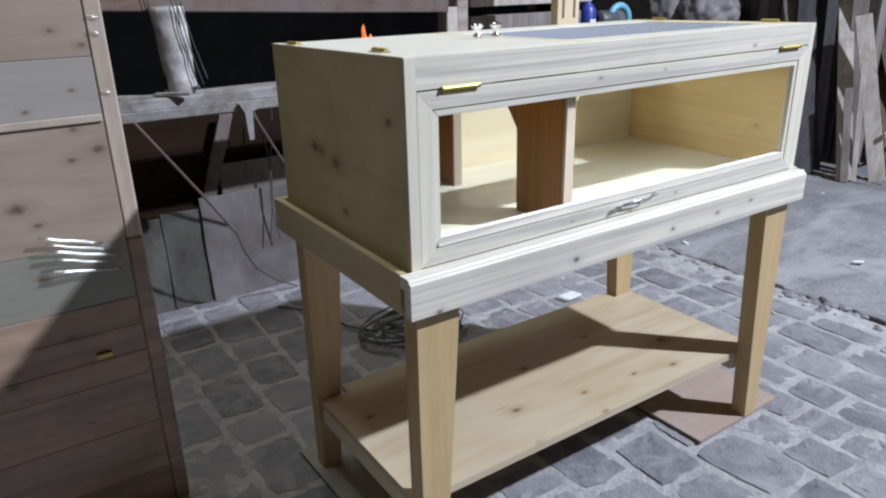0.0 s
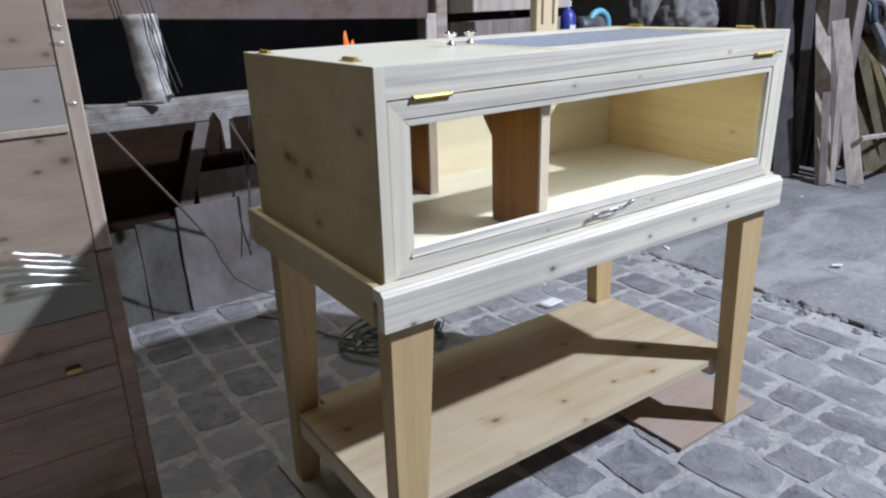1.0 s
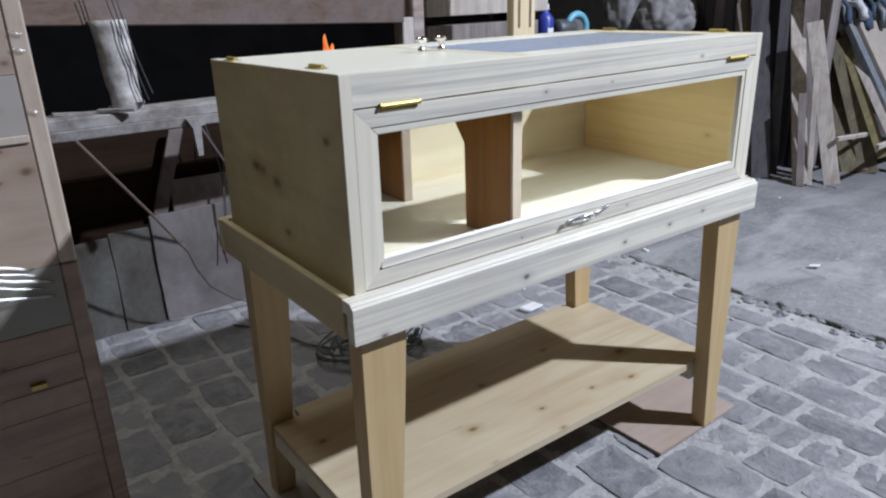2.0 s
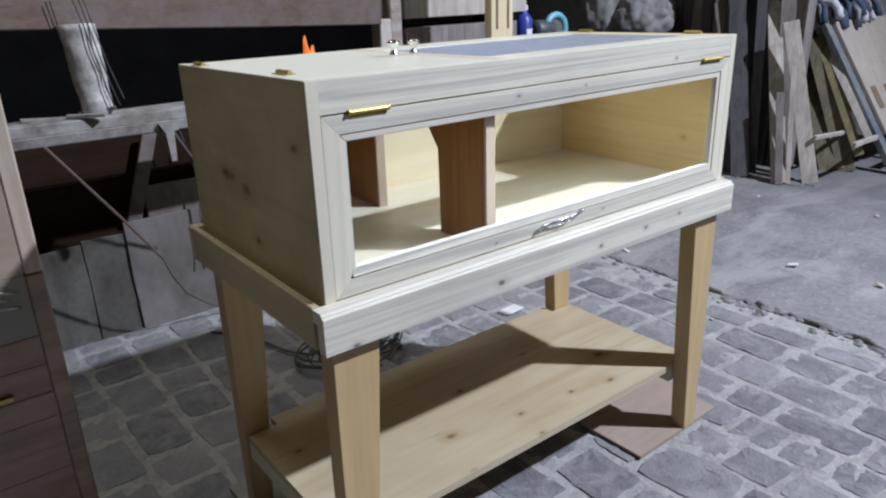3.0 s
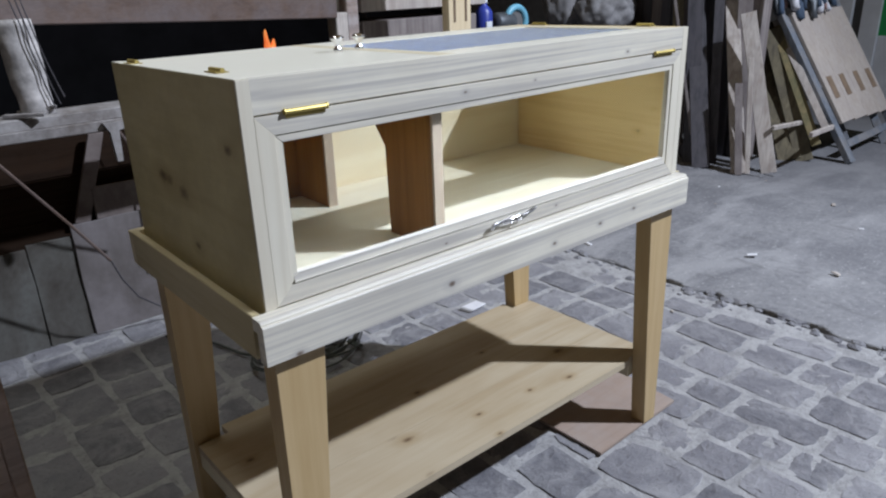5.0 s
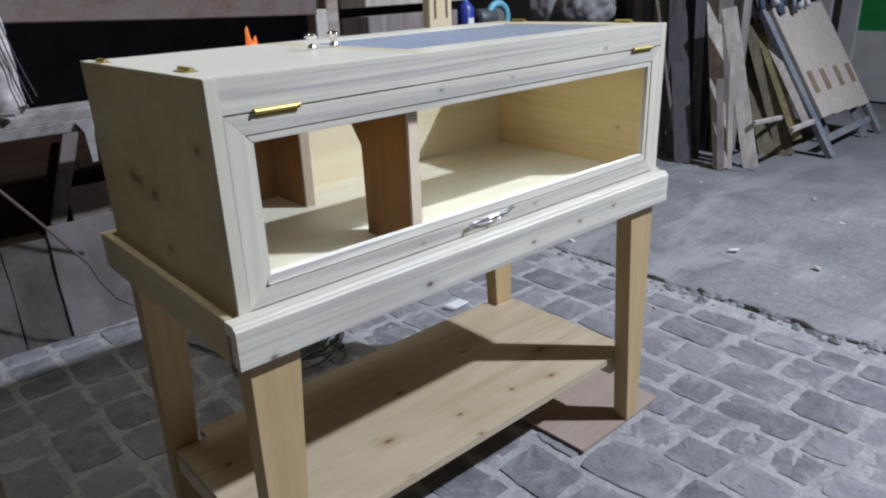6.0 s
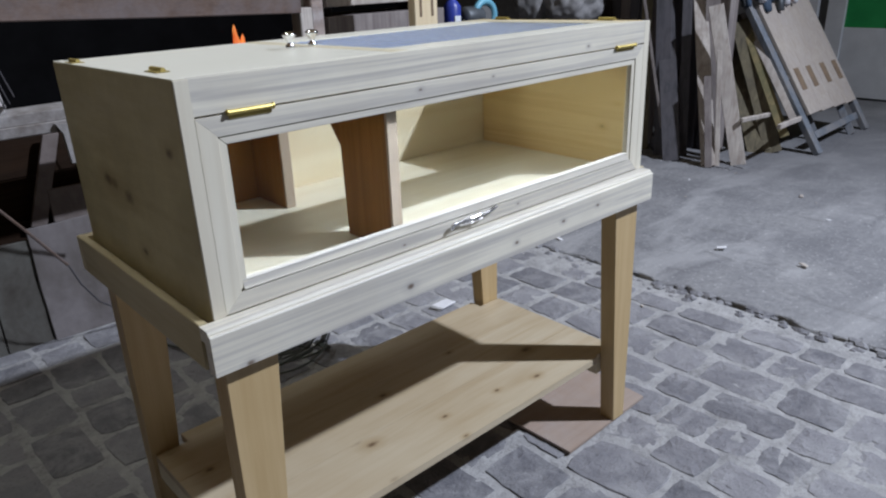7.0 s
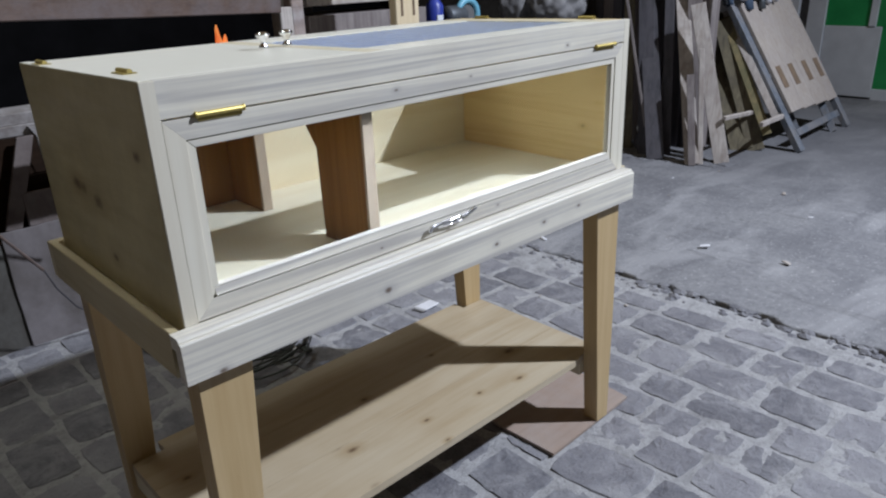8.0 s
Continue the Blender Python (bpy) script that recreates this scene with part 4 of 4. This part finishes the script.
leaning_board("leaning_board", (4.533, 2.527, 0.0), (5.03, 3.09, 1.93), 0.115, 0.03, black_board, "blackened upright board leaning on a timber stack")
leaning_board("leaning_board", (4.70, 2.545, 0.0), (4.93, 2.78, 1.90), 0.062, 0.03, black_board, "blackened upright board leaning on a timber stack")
leaning_board("leaning_board", (4.557, 2.275, 0.0), (5.21, 2.94, 1.96), 0.088, 0.028, pale_board, "pale weathered board leaning upright")
leaning_board("leaning_board", (4.535, 2.262, 0.0), (4.655, 2.392, 0.56), 0.046, 0.02, grey_board, "short grey board leaning on a pale one")
leaning_board("leaning_board", (4.595, 2.235, 0.0), (4.696, 2.350, 0.72), 0.030, 0.02, pale_board, "thin pale lath leaning upright")
leaning_board("leaning_board", (4.707, 2.143, 0.0), (4.77, 2.443, 0.986), 0.093, 0.028, pale_board, "pale notched board leaning with a split end")
leaning_board("leaning_board", (4.80, 2.40, 0.0), (4.96, 2.62, 1.70), 0.09, 0.03, grey_board, "dark grey board leaning in shade")
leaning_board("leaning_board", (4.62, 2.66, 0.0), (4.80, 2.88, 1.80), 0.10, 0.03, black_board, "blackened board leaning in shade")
leaning_board("leaning_board", (4.70, 2.86, 0.0), (4.86, 3.02, 1.60), 0.07, 0.03, olive_board, "olive brown board leaning in shade")
leaning_board("leaning_board", (4.60, 2.66, 0.20), (4.56, 2.85, 1.10), 0.018, 0.018, grey_board, "thin grey lath leaning on boards")


def timber_stack():
    s = thing("timber_stack", 5.1, 3.1, 0.0, "dark stack of upright timbers deep in shade", "timber stack")
    for k in range(12):
        y = 2.42 + 0.085 * k
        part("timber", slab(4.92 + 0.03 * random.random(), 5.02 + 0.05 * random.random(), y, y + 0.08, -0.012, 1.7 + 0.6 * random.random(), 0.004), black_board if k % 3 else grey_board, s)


timber_stack()

leaning_board("leaning_board", (5.120, 2.200, 0.0), (5.335, 2.620, 0.872), 0.150, 0.03, olive_board, "mossy brown board leaning aslant")
leaning_board("leaning_board", (5.165, 2.120, 0.0), (5.272, 2.520, 0.848), 0.110, 0.03, olive_board, "mossy brown board leaning aslant")
leaning_board("leaning_board", (5.170, 2.060, 0.12), (5.294, 2.500, 0.862), 0.060, 0.025, moss_board, "brown mossy board with a pale edge leaning aslant")
leaning_board("leaning_board", (5.200, 2.020, 0.219), (5.326, 2.520, 0.897), 0.046, 0.05, pale_board, "pale squared batten leaning aslant")


def slotted_panel():
    """A pale boarded panel with a row of slots on a frame of two worn rails that leans back."""
    p = thing("slotted_panel", 0, 0, 0, "pale boarded panel with dark slots on a leaning blue-grey frame", "panel")
    foot, head = Vector((5.339, 1.88, 0.0)), Vector((5.286, 2.48, 0.956))
    u = (Vector((6.253, 1.916, 0.0)) - foot).normalized()
    w = (head - foot).normalized()
    w = (w - w.dot(u) * u).normalized()
    n = w.cross(u)
    m = Matrix((u, n, w)).transposed().to_4x4()
    m.translation = foot
    p.matrix_world = m
    width, height = 0.95, 1.55
    for a in (-0.065, width - 0.02):
        part("rail", rough_up(slab(a, a + 0.08, -0.02, 0.02, 0, height, 0.003), 3, 0.002, 8.0), blue_paint, p, "worn blue-grey rail", local=True)
    part("foot_bar", slab(0.045, width - 0.045, -0.012, 0.02, 0.10, 0.15, 0.002), blue_paint, p, local=True)
    for k in range(4):
        a = 0.018 + 0.228 * k
        part("board", slab(a, a + 0.226, -0.045, -0.0215, 0.268 - 0.010 * k, 1.10, 0.002), pale_panel, p, local=True)
    for a, k in ((0.085, 0), (0.300, 1), (0.555, 2), (0.790, 3)):
        part("slot", slab(a, a + 0.085, -0.0475, -0.0455, 0.440 - 0.004 * k, 0.605 - 0.008 * k, 0.0005), slot_dark, p, local=True)


pale_panel = wood("pale_panel", (0.38, 0.335, 0.29), (0.24, 0.195, 0.16), 2, streak=0.5, rough=0.8, dirt=0.45, dirt_colour=(0.30, 0.27, 0.26))
slotted_panel()


leaning_board("leaning_board", (5.72, 2.05, 0.0), (5.76, 2.30, 0.42), 0.05, 0.03, blue_paint, "short worn blue-grey prop under a panel")
leaning_board("leaning_board", (6.06, 1.93, 0.0), (6.10, 2.16, 0.36), 0.05, 0.03, blue_paint, "short worn blue-grey prop under a panel")
leaning_board("leaning_board", (4.712, 2.160, 0.294), (5.335, 2.200, 0.241), 0.026, 0.022, pale_board, "short pale batten wedged between leaning boards")
leaning_board("leaning_board", (4.857, 1.980, 0.250), (5.223, 2.000, 0.244), 0.030, 0.024, pale_board, "short pale batten wedged between leaning boards")


def rag_bundle():
    """Rags and hose ends thrown over the top of the leaning panel."""
    b = thing("rag_bundle", 5.4, 2.45, 0.97, "bundle of dark blue and pale rags thrown over a panel", "rags")
    rng = random.Random(5)
    for k in range(22):
        t = rng.random()
        x, y = 5.22 + 0.75 * t + rng.uniform(-0.03, 0.03), 2.50 + rng.uniform(-0.03, 0.13) * (1 - t)
        z = 0.985 + rng.uniform(0.0, 0.06)
        dx, drop = rng.uniform(-0.05, 0.05), rng.uniform(0.04, 0.10)
        pts = [(x - dx, y + 0.08, z - 0.02), (x - dx * 0.5, y + 0.03, z + 0.05), (x, y - 0.03, z + 0.055), (x + dx * 0.4, y - 0.075, z + 0.01), (x + dx, y - 0.10, z - drop)]
        mat = (rag_blue, rag_blue, dark_iron, rag_white, rag_pink, rag_blue)[k % 6]
        part("rag", rough_up(cord(pts, rng.uniform(0.015, 0.028), 8), 1, 0.008, 22.0, k * 3.1), mat, b, smooth=True)


rag_blue = plain("rag_blue", (0.045, 0.07, 0.11), 0.85, 0, 0.4, 18)
rag_white = plain("rag_white", (0.50, 0.50, 0.53), 0.85, 0, 0.2, 18)
rag_pink = plain("rag_pink", (0.36, 0.22, 0.20), 0.85, 0, 0.3, 18)
rag_bundle()


def cut_log(x, y, z, r, length, end, label):
    g = thing("cut_log", x, y, 0.0, label, "log", "logs by the timber stack")
    part("bark", turned([(r * 0.9, 0.004), (r, 0.01), (r * 1.03, length * 0.5), (r, length)], pose(x, y, z, 0, 90, 25), 16), black_board, g, smooth=True)
    part("cut_end", turned([(r * 0.88, 0.0), (r * 0.9, 0.006)], pose(x, y, z, 0, 90, 25), 16), end, g, "pale sawn end")


cut_log(4.70, 2.74, 0.055, 0.058, 0.22, black_board, "dark short log lying beside upright boards")
cut_log(4.71, 2.745, 0.157, 0.045, 0.20, white_paint, "short log with a white painted end")


def dirt_clods():
    bm = bmesh.new()
    for k in range(70):
        own = bmesh.new()
        bmesh.ops.create_icosphere(own, subdivisions=1, radius=random.uniform(0.012, 0.05))
        for v in own.verts:
            v.co = Vector((v.co.x * 1.3, v.co.y * 1.3, v.co.z * 0.28)) * random.uniform(0.5, 1.3)
        t = random.random()
        bmesh.ops.translate(own, vec=(4.48 + 0.25 * t + random.gauss(0, 0.04), 2.80 - 0.75 * t + random.gauss(0, 0.05), -0.002), verts=own.verts)
        joined(bm, own)
    tagged(part("dirt_clods", bm, concrete_mat), "grey clods of dirt heaped along leaning boards", "dirt", kind="stuff")


dirt_clods()


# ---- small things on the ground ----
def chip(x, y, z, size, mat, label):
    bm = bmesh.new()
    bmesh.ops.create_cube(bm, size=1)
    turn = pose(x, y, z, random.uniform(-6, 6), random.uniform(-6, 6), random.uniform(0, 180))
    bmesh.ops.scale(bm, vec=(size, size * random.uniform(0.4, 0.7), size * 0.22), verts=bm.verts)
    for v in bm.verts:
        v.co.x += size * random.uniform(-0.2, 0.2)
        v.co.y += size * random.uniform(-0.12, 0.12)
    bmesh.ops.bevel(bm, geom=bm.edges[:], offset=size * 0.06, segments=1, affect="EDGES")
    bmesh.ops.transform(bm, matrix=turn, verts=bm.verts)
    c = part("chip", bm, mat)
    return tagged(c, label, "chip", "loose chips on the ground")


white_chip = plain("white_chip", (0.74, 0.74, 0.76), 0.7, 0, 0.08)
chip(1.975, 2.020, 0.008, 0.075, white_chip, "white broken chip lying on paving")
chip(3.270, 1.514, 0.010, 0.040, white_chip, "white broken chip lying on concrete")
for k in range(10):
    chip(random.uniform(2.85, 4.8), random.uniform(0.9, 2.3), 0.005, 0.010 + 0.030 * random.random() ** 2, pale_board if k % 3 else white_chip, "small pale chip lying on concrete")
for k in range(4):
    chip(random.uniform(1.9, 2.7), random.uniform(0.7, 2.3), 0.003, random.uniform(0.008, 0.02), white_chip if k % 4 == 0 else pale_board, "small pale chip lying on paving")


def gutter_rubble():
    bm = bmesh.new()
    for k in range(560):
        own = bmesh.new()
        bmesh.ops.create_icosphere(own, subdivisions=1, radius=0.003 + 0.021 * random.random() ** 2.2)
        for v in own.verts:
            v.co = Vector((v.co.x * 1.2, v.co.y * 1.5, v.co.z * 0.7)) * random.uniform(0.7, 1.2)
        bmesh.ops.translate(own, vec=(2.752 + random.gauss(0, 0.034), random.uniform(0.3, 3.2), random.uniform(-0.016, -0.004)), verts=own.verts)
        joined(bm, own)
    tagged(part("rubble", bm, cobble_mat), "crumbled stone bits lying in a gutter", "rubble", kind="stuff")


gutter_rubble()


def cable_coil():
    c = thing("cable_coil", 1.25, 2.12, 0.0, "dark coiled cable lying on paving", "cable")
    rng = random.Random(3)
    for k in range(9):
        r = rng.uniform(0.085, 0.165)
        cx, cy, tilt = 1.27 + rng.uniform(-0.03, 0.03), 2.13 + rng.uniform(-0.03, 0.03), rng.uniform(0, 6)
        pts = [(cx + r * 1.15 * math.cos(a) + 0.012 * math.sin(3 * a + tilt), cy + r * 0.85 * math.sin(a) + 0.010 * math.cos(2 * a + tilt), 0.010 + 0.005 * k + 0.016 * (1 + math.sin(a + tilt))) for a in [math.tau * i / 30 for i in range(29)]]
        part("loop", cord(pts, rng.uniform(0.0028, 0.0045), 6), cable_mat, c, smooth=True)
    part("tail", cord([(1.16, 2.20, 0.02), (1.10, 2.32, 0.012), (1.07, 2.44, 0.012), (1.03, 2.55, 0.010), (0.95, 2.66, 0.008)], 0.005, 6), cable_mat, c, smooth=True)
    for k in range(9):
        part("scrap", slab(0, 0.05 + 0.03 * random.random(), 0, 0.02, 0, 0.008, 0.001), cable_mat if k % 2 else white_chip, c, "loose dark scrap", local=True).matrix_local = pose(random.uniform(0.02, 0.22), random.uniform(-0.12, 0.10), 0.004 + 0.004 * k, random.uniform(-15, 15), random.uniform(-20, 20), random.uniform(0, 180))


cable_mat = plain("dark_cable", (0.07, 0.08, 0.07), 0.5, 0, 0.3)
cable_coil()


# ---- paving stones ----
def stone_mesh(seed):
    """A worn square sett one unit across."""
    rng = random.Random(seed)
    bm = bmesh.new()
    outline = []
    k = 20
    for i in range(k):
        a = math.tau * (i + 0.5) / k
        c, s = math.cos(a), math.sin(a)
        r = 0.5 / (abs(c) ** 12 + abs(s) ** 12) ** (1 / 12)
        r *= 1 + rng.uniform(-0.075, 0.02)
        outline.append((r * c, r * s))
    skew = rng.uniform(-0.10, 0.10)
    outline = [(x + skew * y, y + rng.uniform(-0.01, 0.01)) for x, y in outline]
    rings = []
    for shrink, z in ((1.0, -0.03), (0.995, -0.006), (0.965, -0.0012), (0.60, 0.0)):
        rings.append([bm.verts.new((x * shrink, y * shrink, z + (rng.uniform(-0.0022, 0.0018) if z > -0.02 else 0))) for x, y in outline])
    for p, q in zip(rings, rings[1:]):
        for i in range(k):
            j = (i + 1) % k
            bm.faces.new((p[i], p[j], q[j], q[i]))
    bm.faces.new(rings[-1])
    data = bpy.data.meshes.new("cobble")
    bm.to_mesh(data)
    bm.free()
    data.materials.append(cobble_mat)
    return data


def paving():
    setts = [stone_mesh(k) for k in range(16)]
    rng = random.Random(11)
    edges = [-1.10, -0.93, -0.76, -0.58, -0.40, -0.22, -0.04, 0.14, 0.32, 0.50, 0.665, 0.83, 1.00, 1.175, 1.355, 1.54, 1.735, 1.885, 2.03, 2.185, 2.365, 2.535, 2.655]
    far, count = [], 0
    for x0, x1 in zip(edges, edges[1:]):
        y = -0.2 + rng.uniform(-0.1, 0.1)
        while y < 2.9:
            d = rng.uniform(0.13, 0.27)
            gap = rng.uniform(0.010, 0.023)
            sx, sy = x1 - x0 - gap, d - gap
            data = rng.choice(setts)
            if x0 > 2.5 and rng.random() < 0.3:
                y += d
                continue
            place = (((x0 + x1) / 2 + rng.uniform(-0.004, 0.004), y + d / 2, rng.uniform(-0.004, 0.0)), rng.uniform(-2.5, 2.5), (sx, sy))
            y += d
            if x0 > 0.1 and place[0][1] > 0.55 and count < 300:
                count += 1
                ob = new("cobble", data)
                ob.matrix_world = pose(*place[0], 0, 0, place[1]) @ Matrix.Diagonal((sx, sy, 1, 1))
                ob.parent = bed
            else:
                far.append((data, place))
    bm = bmesh.new()
    for data, (loc, rz, (sx, sy)) in far:
        own = bmesh.new()
        own.from_mesh(data)
        bmesh.ops.transform(own, matrix=pose(*loc, 0, 0, rz) @ Matrix.Diagonal((sx, sy, 1, 1)), verts=own.verts)
        joined(bm, own)
    rest = part("cobbles", bm, cobble_mat, bed, "worn grey paving setts")
    tagged(rest, kind="stuff")


paving()
